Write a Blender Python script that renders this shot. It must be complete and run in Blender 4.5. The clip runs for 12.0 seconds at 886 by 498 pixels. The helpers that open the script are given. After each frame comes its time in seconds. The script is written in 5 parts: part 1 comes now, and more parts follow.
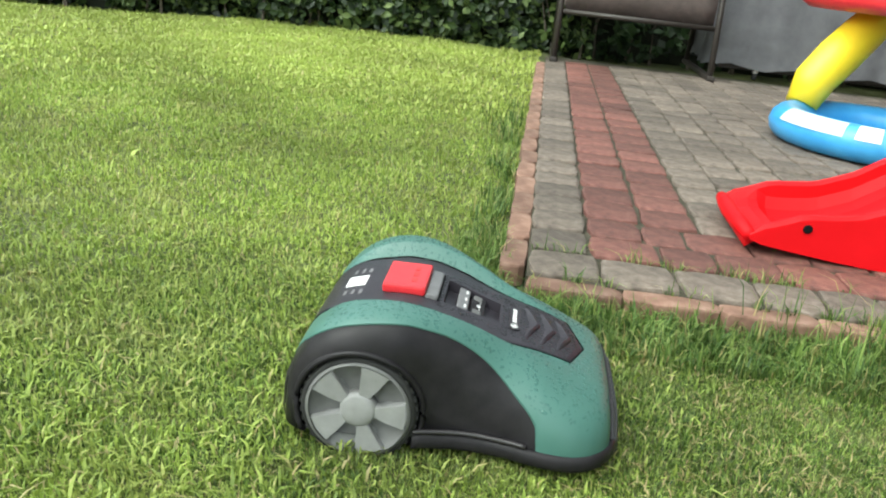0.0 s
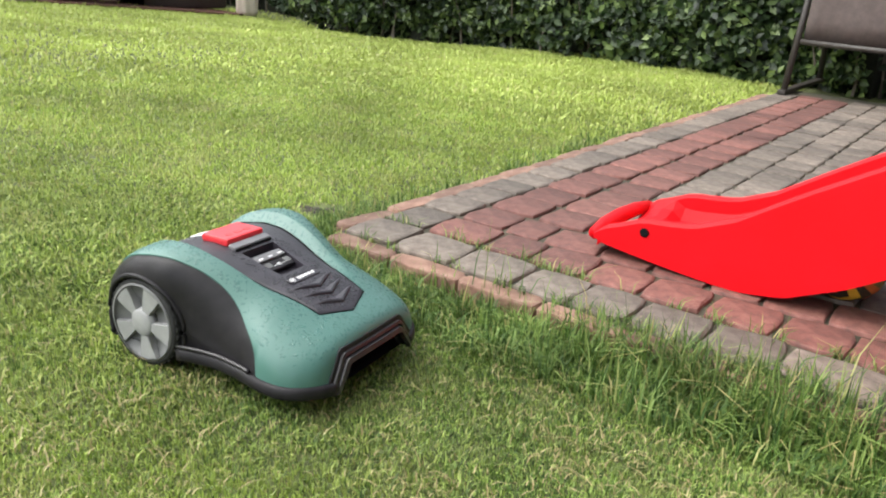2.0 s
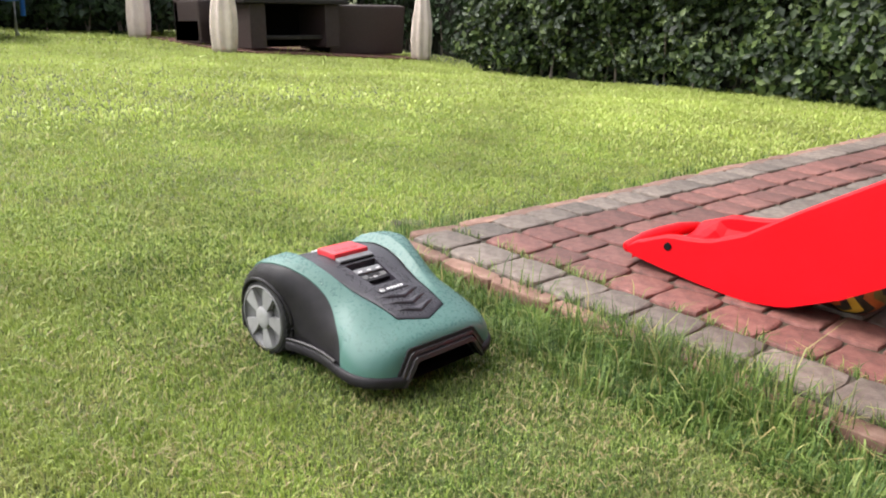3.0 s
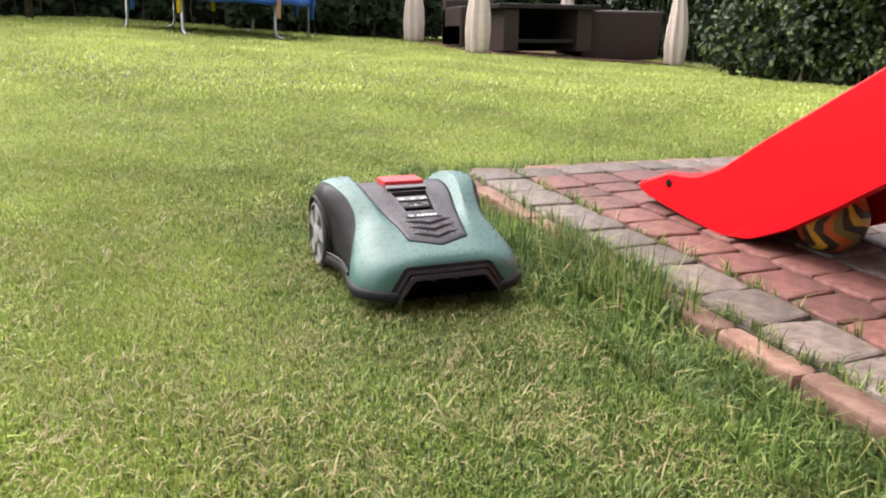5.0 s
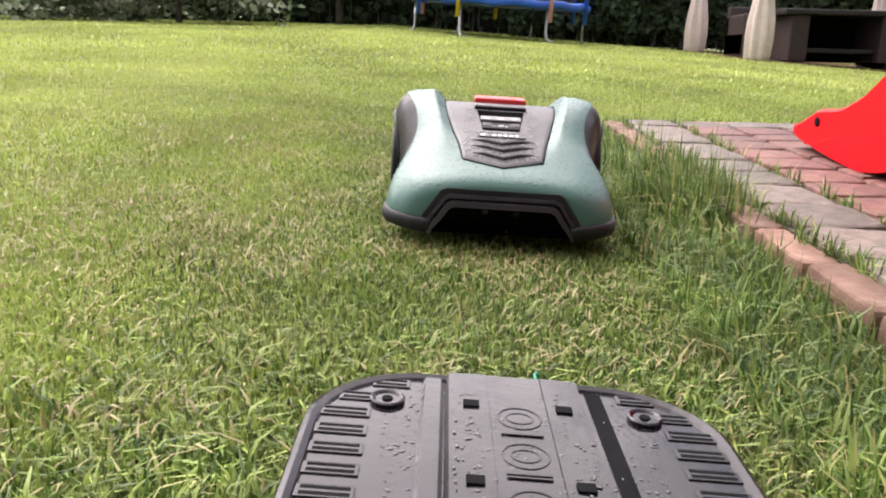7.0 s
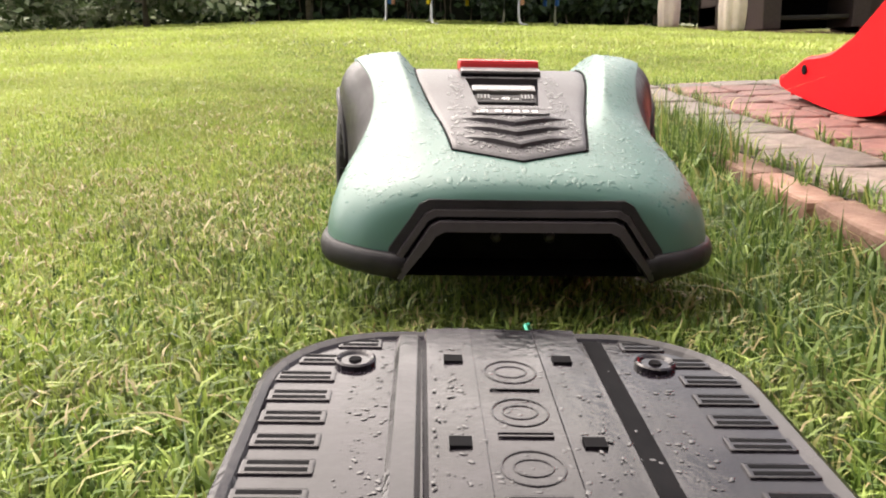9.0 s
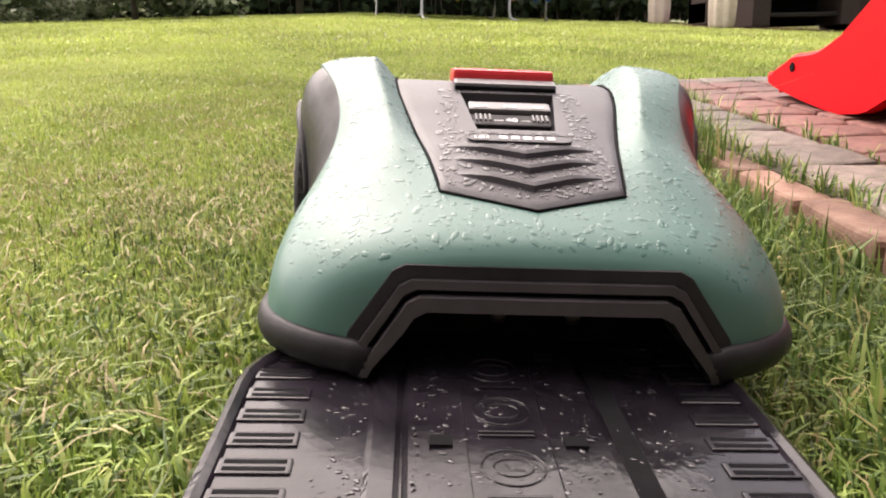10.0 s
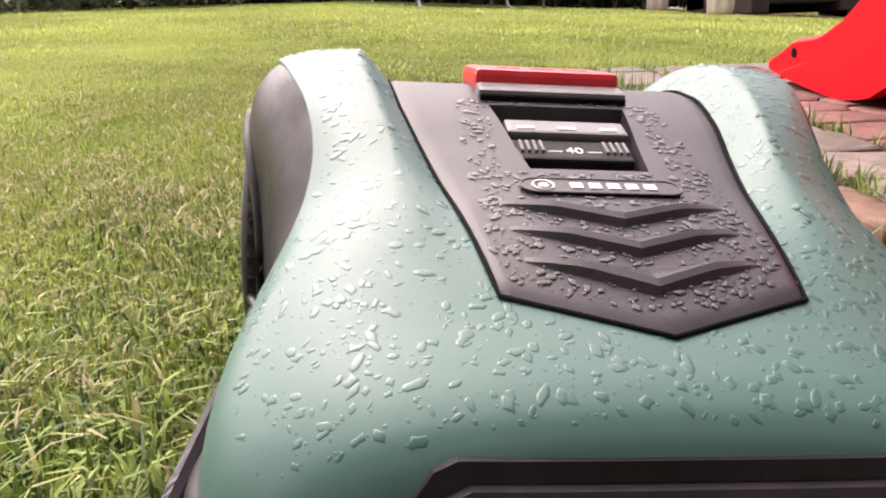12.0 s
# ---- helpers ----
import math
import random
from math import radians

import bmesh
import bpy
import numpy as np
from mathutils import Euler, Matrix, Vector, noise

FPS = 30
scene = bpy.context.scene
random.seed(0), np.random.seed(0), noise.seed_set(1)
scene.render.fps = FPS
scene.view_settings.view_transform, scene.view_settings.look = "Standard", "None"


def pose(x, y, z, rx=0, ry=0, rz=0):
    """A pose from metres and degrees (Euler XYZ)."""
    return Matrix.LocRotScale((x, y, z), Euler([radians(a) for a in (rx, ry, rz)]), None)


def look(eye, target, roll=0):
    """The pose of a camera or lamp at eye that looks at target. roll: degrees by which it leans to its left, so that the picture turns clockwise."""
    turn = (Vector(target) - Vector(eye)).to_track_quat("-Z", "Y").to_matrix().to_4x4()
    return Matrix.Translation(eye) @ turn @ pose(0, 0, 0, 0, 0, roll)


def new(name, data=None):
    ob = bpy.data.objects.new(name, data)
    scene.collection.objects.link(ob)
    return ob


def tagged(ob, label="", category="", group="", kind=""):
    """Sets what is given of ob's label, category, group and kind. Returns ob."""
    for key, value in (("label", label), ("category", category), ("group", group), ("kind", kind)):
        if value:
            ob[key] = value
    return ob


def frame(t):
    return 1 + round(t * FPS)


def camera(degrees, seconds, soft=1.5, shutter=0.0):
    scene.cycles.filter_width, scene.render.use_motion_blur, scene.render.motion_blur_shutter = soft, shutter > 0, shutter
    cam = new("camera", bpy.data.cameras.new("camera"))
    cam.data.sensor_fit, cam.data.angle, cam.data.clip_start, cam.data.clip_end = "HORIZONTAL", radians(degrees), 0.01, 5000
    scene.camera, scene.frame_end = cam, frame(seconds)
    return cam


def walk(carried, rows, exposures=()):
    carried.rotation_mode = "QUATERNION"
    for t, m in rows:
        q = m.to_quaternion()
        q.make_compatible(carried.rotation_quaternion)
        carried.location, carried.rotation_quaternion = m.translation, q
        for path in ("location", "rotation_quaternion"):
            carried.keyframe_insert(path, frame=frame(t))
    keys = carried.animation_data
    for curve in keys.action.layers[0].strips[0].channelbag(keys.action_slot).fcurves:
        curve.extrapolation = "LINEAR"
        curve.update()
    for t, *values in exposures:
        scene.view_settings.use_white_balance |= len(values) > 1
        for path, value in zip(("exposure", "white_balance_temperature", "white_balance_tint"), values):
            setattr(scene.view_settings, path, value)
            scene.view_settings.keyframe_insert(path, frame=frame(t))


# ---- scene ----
cam = camera(57.6, 12.0, soft=2.0)
PATH = [
    (0, (-0.0378, -1.5851, 0.6061), (-0.2507, 0.7736, -0.2558), 6.6),
    (0.5, (0.2659, -1.6279, 0.6300), (-0.0895, 0.7043, -0.2570), 10.3),
    (1, (0.6048, -1.6040, 0.6237), (-0.2948, 0.5771, -0.2633), 5.5),
    (1.5, (0.9551, -1.5422, 0.6691), (-0.1399, 0.5569, -0.1953), 4.5),
    (2, (1.3028, -1.4225, 0.6615), (-0.0365, 0.5330, -0.1953), 4.7),
    (2.5, (1.5548, -1.4906, 0.7106), (-0.0164, 0.3074, -0.0932), 3.5),
    (4.3, (2.3083, -1.1038, 0.6539), (0.1928, 0.0101, -0.1399), 1.6),
    (4.5, (2.3663, -1.0672, 0.6287), (0.2419, 0.0315, -0.1676), 2.2),
    (5, (2.4910, -0.9841, 0.5531), (0.2356, -0.1436, -0.1940), 1.4),
    (5.5, (2.5477, -0.9085, 0.5179), (0.1940, -0.4271, -0.2432), 1.1),
    (6, (2.6258, -0.7862, 0.4599), (0.2419, -0.3818, -0.2457), -1.6),
    (6.5, (2.7191, -0.6212, 0.3944), (0.2961, -0.4246, -0.2709), 0.0),
    (7, (2.6599, -0.5292, 0.3011), (0.2369, -0.5531, -0.3919), 1.5),
    (7.2, (2.6359, -0.5216, 0.2747), (0.2306, -0.5720, -0.4738), 1.3),
    (8.8, (2.5868, -0.5216, 0.2369), (0.1688, -0.5267, -0.4712), -1.9),
    (9, (2.5868, -0.5179, 0.2381), (0.1688, -0.5015, -0.4738), -1.8),
    (9.5, (2.5880, -0.5128, 0.2394), (0.1777, -0.4599, -0.4964), -1.4),
    (10, (2.5830, -0.5128, 0.2381), (0.1701, -0.4662, -0.4889), -1.4),
    (10.5, (2.5817, -0.5090, 0.2369), (0.1726, -0.4536, -0.5002), -1.6),
    (11, (2.5742, -0.5027, 0.2318), (0.1651, -0.4259, -0.5065), -1.7),
    (11.5, (2.5641, -0.5053, 0.2356), (0.1512, -0.4271, -0.4876), -1.5),
    (12, (2.5578, -0.5078, 0.2331), (0.1562, -0.4586, -0.5254), -1.7),
]
walk(cam, [(t, look(eye, target, roll)) for t, eye, target, roll in PATH], [(0.0, 1.20, 6250, -4), (2.5, 1.42, 6350, 10), (5.5, 1.50, 6550, 18), (7.1, 1.50, 6600, 20), (8.9, 1.70, 7150, 15), (9.6, 1.62, 7150, 18), (12.0, 1.48, 7050, 27)])

# ---------------------------------------------------------------- light
world = bpy.data.worlds.new("overcast_sky")
scene.world = world
world.use_nodes = True
wt = world.node_tree
sky = wt.nodes.new("ShaderNodeTexSky")
sky.sky_type, sky.sun_disc = "NISHITA", False
sky.sun_elevation, sky.sun_rotation = radians(53), radians(236)
sky.air_density, sky.dust_density, sky.ozone_density = 1.0, 3.5, 0.6
soft = wt.nodes.new("ShaderNodeHueSaturation")
soft.inputs["Saturation"].default_value = 0.28
wt.links.new(sky.outputs[0], soft.inputs["Color"])
wt.links.new(soft.outputs[0], wt.nodes["Background"].inputs[0])
wt.nodes["Background"].inputs[1].default_value = 0.15
sun = new("sun", bpy.data.lights.new("sun", "SUN"))
sun.data.energy, sun.data.angle, sun.data.color = 1.6, radians(95), (1.0, 0.95, 0.86)
sun.matrix_world = look((-4.4, -3.0, 7.2), (0, 0, 0))


# ---------------------------------------------------------------- material helpers
def mat(name, colours, scale=20.0, rough=0.6, bump=0.0, bump_scale=200.0, metal=0.0, stains=0.0, per="", coords="Object", spec=0.5, coat=0.0, wet=0.0):
    """A procedural surface: two noise scales mix the colours; per = island or object adds a random shift of brightness."""
    m = bpy.data.materials.new(name)
    m.use_nodes = True
    nt = m.node_tree
    b = nt.nodes["Principled BSDF"]
    tc = nt.nodes.new("ShaderNodeTexCoord")
    n1 = nt.nodes.new("ShaderNodeTexNoise")
    n1.inputs["Scale"].default_value, n1.inputs["Detail"].default_value, n1.inputs["Roughness"].default_value = scale, 6, 0.65
    nt.links.new(tc.outputs[coords], n1.inputs["Vector"])
    ramp = nt.nodes.new("ShaderNodeValToRGB")
    els = ramp.color_ramp.elements
    while len(els) < len(colours):
        els.new(0.5)
    for i, c in enumerate(colours):
        els[i].position = 0.3 + 0.4 * i / max(1, len(colours) - 1)
        els[i].color = (*c, 1)
    nt.links.new(n1.outputs["Fac"], ramp.inputs[0])
    out = ramp.outputs[0]
    if stains:
        n2 = nt.nodes.new("ShaderNodeTexNoise")
        n2.inputs["Scale"].default_value, n2.inputs["Detail"].default_value = scale * 0.13, 4
        nt.links.new(tc.outputs[coords], n2.inputs["Vector"])
        mr = nt.nodes.new("ShaderNodeMapRange")
        mr.inputs[1].default_value, mr.inputs[2].default_value = 0.35, 0.68
        mr.inputs[3].default_value, mr.inputs[4].default_value = 1 - stains, 1 + stains * 0.5
        nt.links.new(n2.outputs["Fac"], mr.inputs[0])
        hs = nt.nodes.new("ShaderNodeHueSaturation")
        nt.links.new(out, hs.inputs["Color"])
        nt.links.new(mr.outputs[0], hs.inputs["Value"])
        out = hs.outputs[0]
    if per:
        if per == "island":
            rnd = nt.nodes.new("ShaderNodeNewGeometry").outputs["Random Per Island"]
        else:
            rnd = nt.nodes.new("ShaderNodeObjectInfo").outputs["Random"]
        mr = nt.nodes.new("ShaderNodeMapRange")
        mr.inputs[3].default_value, mr.inputs[4].default_value = 0.72, 1.28
        nt.links.new(rnd, mr.inputs[0])
        hs = nt.nodes.new("ShaderNodeHueSaturation")
        nt.links.new(out, hs.inputs["Color"])
        nt.links.new(mr.outputs[0], hs.inputs["Value"])
        out = hs.outputs[0]
    nt.links.new(out, b.inputs["Base Color"])
    b.inputs["Roughness"].default_value, b.inputs["Metallic"].default_value = rough, metal
    b.inputs["Specular IOR Level"].default_value = spec
    b.inputs["Coat Weight"].default_value = coat
    b.inputs["Coat Roughness"].default_value = 0.24
    if wet:
        n4 = nt.nodes.new("ShaderNodeTexNoise")
        n4.inputs["Scale"].default_value, n4.inputs["Detail"].default_value = 16, 5
        nt.links.new(tc.outputs[coords], n4.inputs["Vector"])
        mw = nt.nodes.new("ShaderNodeMapRange")
        mw.inputs[1].default_value, mw.inputs[2].default_value = 0.42, 0.58
        mw.inputs[3].default_value, mw.inputs[4].default_value = max(0.04, rough - wet), rough + wet * 0.6
        nt.links.new(n4.outputs["Fac"], mw.inputs[0])
        nt.links.new(mw.outputs[0], b.inputs["Roughness"])
    if bump:
        n3 = nt.nodes.new("ShaderNodeTexNoise")
        n3.inputs["Scale"].default_value, n3.inputs["Detail"].default_value = bump_scale, 5
        nt.links.new(tc.outputs[coords], n3.inputs["Vector"])
        bp = nt.nodes.new("ShaderNodeBump")
        bp.inputs["Strength"].default_value, bp.inputs["Distance"].default_value = bump, 0.004
        nt.links.new(n3.outputs["Fac"], bp.inputs["Height"])
        nt.links.new(bp.outputs[0], b.inputs["Normal"])
    return m


def leafy(name, ramp_colours, straw=0.0, straw_colour=(0.42, 0.36, 0.16), rough=0.5, trans=0.35, patch_scale=0.0, dry=0.0):
    """Leaves and blades: a colour picked for each one, some light through them, and wide patches of tone."""
    m = bpy.data.materials.new(name)
    m.use_nodes = True
    nt = m.node_tree
    b = nt.nodes["Principled BSDF"]
    geo = nt.nodes.new("ShaderNodeNewGeometry")
    ramp = nt.nodes.new("ShaderNodeValToRGB")
    els = ramp.color_ramp.elements
    n = len(ramp_colours) + (1 if straw else 0)
    while len(els) < n:
        els.new(0.5)
    for i, c in enumerate(ramp_colours):
        els[i].position = (1 - straw) * i / max(1, len(ramp_colours) - 1) * 0.98
        els[i].color = (*c, 1)
    if straw:
        els[n - 1].position, els[n - 1].color = 1.0 - straw * 0.4, (*straw_colour, 1)
    nt.links.new(geo.outputs["Random Per Island"], ramp.inputs[0])
    out = ramp.outputs[0]
    if patch_scale:
        tc = nt.nodes.new("ShaderNodeTexCoord")
        n2 = nt.nodes.new("ShaderNodeTexNoise")
        n2.inputs["Scale"].default_value, n2.inputs["Detail"].default_value = patch_scale, 4
        nt.links.new(tc.outputs["Object"], n2.inputs["Vector"])
        mr = nt.nodes.new("ShaderNodeMapRange")
        mr.inputs[1].default_value, mr.inputs[2].default_value = 0.3, 0.7
        mr.inputs[3].default_value, mr.inputs[4].default_value = 0.72, 1.3
        nt.links.new(n2.outputs["Fac"], mr.inputs[0])
        hs = nt.nodes.new("ShaderNodeHueSaturation")
        nt.links.new(out, hs.inputs["Color"])
        nt.links.new(mr.outputs[0], hs.inputs["Value"])
        out = hs.outputs[0]
    if dry:
        n3 = nt.nodes.new("ShaderNodeTexNoise")
        n3.inputs["Scale"].default_value, n3.inputs["Detail"].default_value, n3.inputs["Roughness"].default_value = patch_scale * 3.7, 5, 0.7
        nt.links.new(tc.outputs["Object"], n3.inputs["Vector"])
        md = nt.nodes.new("ShaderNodeMapRange")
        md.inputs[1].default_value, md.inputs[2].default_value, md.inputs[3].default_value, md.inputs[4].default_value = 0.47, 0.72, 0.0, dry
        nt.links.new(n3.outputs["Fac"], md.inputs[0])
        mc = nt.nodes.new("ShaderNodeMix")
        mc.data_type = "RGBA"
        nt.links.new(md.outputs[0], mc.inputs["Factor"])
        nt.links.new(out, mc.inputs[6])
        mc.inputs[7].default_value = (*straw_colour, 1)
        out = mc.outputs[2]
    nt.links.new(out, b.inputs["Base Color"])
    b.inputs["Roughness"].default_value = rough
    b.inputs["Specular IOR Level"].default_value = 0.35
    if trans:
        tr = nt.nodes.new("ShaderNodeBsdfTranslucent")
        nt.links.new(out, tr.inputs[0])
        mx = nt.nodes.new("ShaderNodeMixShader")
        mx.inputs[0].default_value = trans
        nt.links.new(b.outputs[0], mx.inputs[1])
        nt.links.new(tr.outputs[0], mx.inputs[2])
        nt.links.new(mx.outputs[0], nt.nodes["Material Output"].inputs[0])
    return m


M = {}
M["soil"] = mat("lawn_ground", [(0.045, 0.055, 0.018), (0.085, 0.10, 0.028), (0.13, 0.15, 0.04)], 9, 0.9, 0.5, 60, stains=0.35)
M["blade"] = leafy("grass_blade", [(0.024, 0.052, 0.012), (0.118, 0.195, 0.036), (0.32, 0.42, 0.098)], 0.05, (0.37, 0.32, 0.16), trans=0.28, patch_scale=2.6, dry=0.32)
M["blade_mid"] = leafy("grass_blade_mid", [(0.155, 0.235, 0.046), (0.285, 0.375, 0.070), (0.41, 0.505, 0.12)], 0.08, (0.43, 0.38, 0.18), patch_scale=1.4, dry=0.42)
# paler than the nearer blades: low-angle glare put into the colour
M["blade_far"] = leafy("grass_blade_far_glare", [(0.33, 0.41, 0.092), (0.40, 0.485, 0.115), (0.47, 0.55, 0.145)], 0.06, (0.50, 0.48, 0.21), patch_scale=0.9, dry=0.3)
# darkest tone holds both the wetness and the shade among the tufts
M["long_blade"] = leafy("long_grass", [(0.032, 0.072, 0.016), (0.10, 0.17, 0.036), (0.26, 0.35, 0.095)], 0.08, patch_scale=5.0)
M["straw"] = leafy("dry_clippings", [(0.20, 0.155, 0.065), (0.31, 0.25, 0.115), (0.42, 0.355, 0.18)], trans=0.2)
M["dirt"] = mat("dark_earth", [(0.012, 0.009, 0.006), (0.035, 0.025, 0.016)], 60, 0.95, 0.8, 90)
M["sett_grey"] = mat("grey_concrete_sett", [(0.070, 0.054, 0.043), (0.135, 0.108, 0.088), (0.195, 0.162, 0.137)], 30, 0.72, 0.55, 140, stains=0.3, per="object")
M["sett_red"] = mat("red_concrete_sett", [(0.080, 0.034, 0.028), (0.145, 0.058, 0.046), (0.20, 0.092, 0.074)], 30, 0.7, 0.55, 140, stains=0.3, per="object")
M["sett_grey_far"] = mat("grey_sett_far", [(0.070, 0.054, 0.043), (0.135, 0.108, 0.088), (0.195, 0.162, 0.137)], 30, 0.72, 0.55, 140, stains=0.3, per="island")
M["sett_red_far"] = mat("red_sett_far", [(0.080, 0.034, 0.028), (0.145, 0.058, 0.046), (0.20, 0.092, 0.074)], 30, 0.7, 0.55, 140, stains=0.3, per="island")
M["edging"] = mat("terracotta_edging", [(0.15, 0.080, 0.055), (0.225, 0.125, 0.090), (0.29, 0.185, 0.14)], 22, 0.85, 0.5, 120, stains=0.35, per="object")
M["joint"] = mat("joint_sand", [(0.025, 0.024, 0.014), (0.075, 0.065, 0.042)], 40, 0.95, 0.5, 200)
M["red_plastic"] = mat("red_slide_plastic", [(0.60, 0.0022, 0.007), (0.66, 0.0035, 0.010)], 6, 0.52, 0.05, 300, stains=0.05, spec=0.14)
M["green"] = mat("teal_green_plastic", [(0.055, 0.136, 0.117), (0.062, 0.150, 0.129)], 8, 0.47, 0.03, 500, stains=0.06, coat=0.20, spec=0.42)
M["black"] = mat("black_plastic", [(0.013, 0.012, 0.014), (0.024, 0.022, 0.025)], 40, 0.48, 0.15, 900, stains=0.2, spec=0.2, wet=0.15)
M["panel"] = mat("dark_grey_plastic", [(0.018, 0.0150, 0.0205), (0.032, 0.0270, 0.036)], 40, 0.44, 0.12, 900, stains=0.2)
M["trim"] = mat("charcoal_trim_plastic", [(0.017, 0.015, 0.017), (0.032, 0.028, 0.031)], 40, 0.34, 0.1, 900, stains=0.2)
# near-black that paints the shade inside recesses, slots and holes
M["void"] = mat("recess_shade_black", [(0.004, 0.004, 0.005), (0.009, 0.009, 0.010)], 30, 0.9, spec=0.08)
M["wet_green"] = mat("wet_green_drop", [(0.042, 0.112, 0.095), (0.055, 0.138, 0.117)], 60, 0.2, spec=0.5)
M["wet_grey"] = mat("wet_grey_drop", [(0.010, 0.009, 0.011), (0.022, 0.02, 0.023)], 60, 0.14, spec=0.6)
M["wheel_disc"] = mat("dark_grey_wheel_plastic", [(0.125, 0.125, 0.125), (0.17, 0.17, 0.17)], 30, 0.5, 0.1, 400, stains=0.25)
M["wheel"] = mat("grey_wheel_plastic", [(0.22, 0.22, 0.22), (0.29, 0.29, 0.29)], 30, 0.5, 0.1, 400, stains=0.25)
M["tyre"] = mat("black_rubber", [(0.010, 0.010, 0.011), (0.02, 0.02, 0.02)], 60, 0.75, 0.3, 300)
M["button"] = mat("red_button_plastic", [(0.58, 0.020, 0.030), (0.66, 0.032, 0.042)], 30, 0.35)
M["silver"] = mat("silver_grey_plastic", [(0.12, 0.117, 0.122), (0.17, 0.166, 0.172)], 40, 0.34)
M["white"] = mat("white_print", [(0.72, 0.72, 0.72), (0.8, 0.8, 0.8)], 30, 0.5)
M["dock"] = mat("black_base_plastic", [(0.006, 0.0050, 0.0070), (0.012, 0.0100, 0.0136), (0.021, 0.0180, 0.0235)], 22, 0.17, 0.06, 160, stains=0.4, wet=0.10, spec=0.30)
M["curtain"] = mat("cream_fabric", [(0.70, 0.58, 0.50), (0.82, 0.70, 0.62)], 12, 0.9, 0.3, 200, stains=0.12)
M["rattan"] = mat("dark_brown_rattan", [(0.026, 0.016, 0.015), (0.050, 0.032, 0.029)], 60, 0.6, 0.6, 120)
M["table"] = mat("black_brown_wood", [(0.010, 0.0075, 0.007), (0.022, 0.016, 0.014)], 25, 0.5, 0.3, 120)
M["deck"] = mat("red_brown_deck", [(0.10, 0.04, 0.028), (0.16, 0.07, 0.05)], 14, 0.8, 0.4, 80, stains=0.2)
M["blue"] = mat("blue_vinyl", [(0.02, 0.10, 0.50), (0.03, 0.15, 0.62)], 8, 0.4, 0.2, 30, stains=0.1)
M["steel"] = mat("galvanised_steel", [(0.50, 0.50, 0.50), (0.62, 0.62, 0.62)], 30, 0.35, 0.1, 200, metal=0.6)
M["yellow"] = mat("yellow_vinyl", [(0.80, 0.58, 0.02), (0.86, 0.66, 0.03)], 8, 0.4, 0.1, 60)
M["pink"] = mat("pink_foam", [(0.75, 0.35, 0.30), (0.8, 0.42, 0.36)], 10, 0.7)
M["net"] = mat("dark_safety_net", [(0.02, 0.02, 0.022), (0.035, 0.035, 0.038)], 50, 0.9)
M["swing_cloth"] = mat("brown_grey_cloth", [(0.075, 0.056, 0.053), (0.115, 0.088, 0.082)], 20, 0.9, 0.2, 200, stains=0.15)
M["dark_metal"] = mat("dark_brown_metal", [(0.02, 0.016, 0.014), (0.04, 0.032, 0.028)], 40, 0.5, 0.1, 200)
M["tarp"] = mat("grey_tarpaulin", [(0.095, 0.095, 0.106), (0.15, 0.15, 0.163)], 7, 0.55, 0.2, 60, stains=0.15)
M["pool_blue"] = mat("light_blue_vinyl", [(0.05, 0.28, 0.62), (0.08, 0.36, 0.70)], 10, 0.3, 0.05, 60, stains=0.1)
M["leaf"] = leafy("hedge_leaf", [(0.005, 0.012, 0.004), (0.017, 0.035, 0.009), (0.042, 0.072, 0.018), (0.13, 0.18, 0.052)], rough=0.45, trans=0.25, patch_scale=2.2)
M["leaf_dark"] = leafy("conifer_leaf", [(0.010, 0.022, 0.008), (0.025, 0.05, 0.016), (0.045, 0.08, 0.028)], trans=0.15)
M["leaf_pale"] = leafy("variegated_leaf", [(0.06, 0.10, 0.04), (0.16, 0.22, 0.10), (0.45, 0.48, 0.36)], trans=0.3)
M["bark"] = mat("grey_brown_bark", [(0.08, 0.065, 0.05), (0.20, 0.17, 0.14)], 18, 0.9, 0.8, 50)
# dark surface of the added wall that keeps sky light off front faces
M["added_wall"] = mat("dark_sky_blocker", [(0.055, 0.045, 0.038), (0.08, 0.066, 0.056)], 5, 0.9, 0.4, 150, stains=0.15)
M["shade_core"] = mat("hedge_shadow_core", [(0.006, 0.009, 0.004), (0.02, 0.022, 0.012)], 6, 1.0, 0.8, 20)


# ---------------------------------------------------------------- mesh helpers
def mesh_ob(name, bm, material, parent=None, label="", smooth=False):
    me = bpy.data.meshes.new(name)
    bmesh.ops.recalc_face_normals(bm, faces=bm.faces)
    bm.to_mesh(me)
    bm.free()
    if smooth:
        me.shade_smooth()
    me.materials.append(material)
    ob = new(name, me)
    if parent is not None:
        ob.parent = parent
    if label:
        ob["label"] = label
    return ob


def part(name, bm, material, parent, label="", smooth=False):
    return mesh_ob(name, bm, material, parent, label, smooth)


def empty(name, m=None):
    ob = new(name)
    ob.empty_display_size = 0.05
    if m is not None:
        ob.matrix_world = m
    return ob


def soft_box(bm, size, m, bevel=0.004, seg=2):
    r = bmesh.ops.create_cube(bm, size=1, matrix=m @ Matrix.Diagonal((*size, 1)))
    if bevel:
        es = {e for v in r["verts"] for e in v.link_edges}
        bmesh.ops.bevel(bm, geom=list(es), offset=bevel, segments=seg, affect="EDGES", profile=0.6)
    return bm


def box(size, at=(0, 0, 0), bevel=0.004, seg=2, rot=(0, 0, 0)):
    return soft_box(bmesh.new(), size, pose(*at, *rot), bevel, seg)


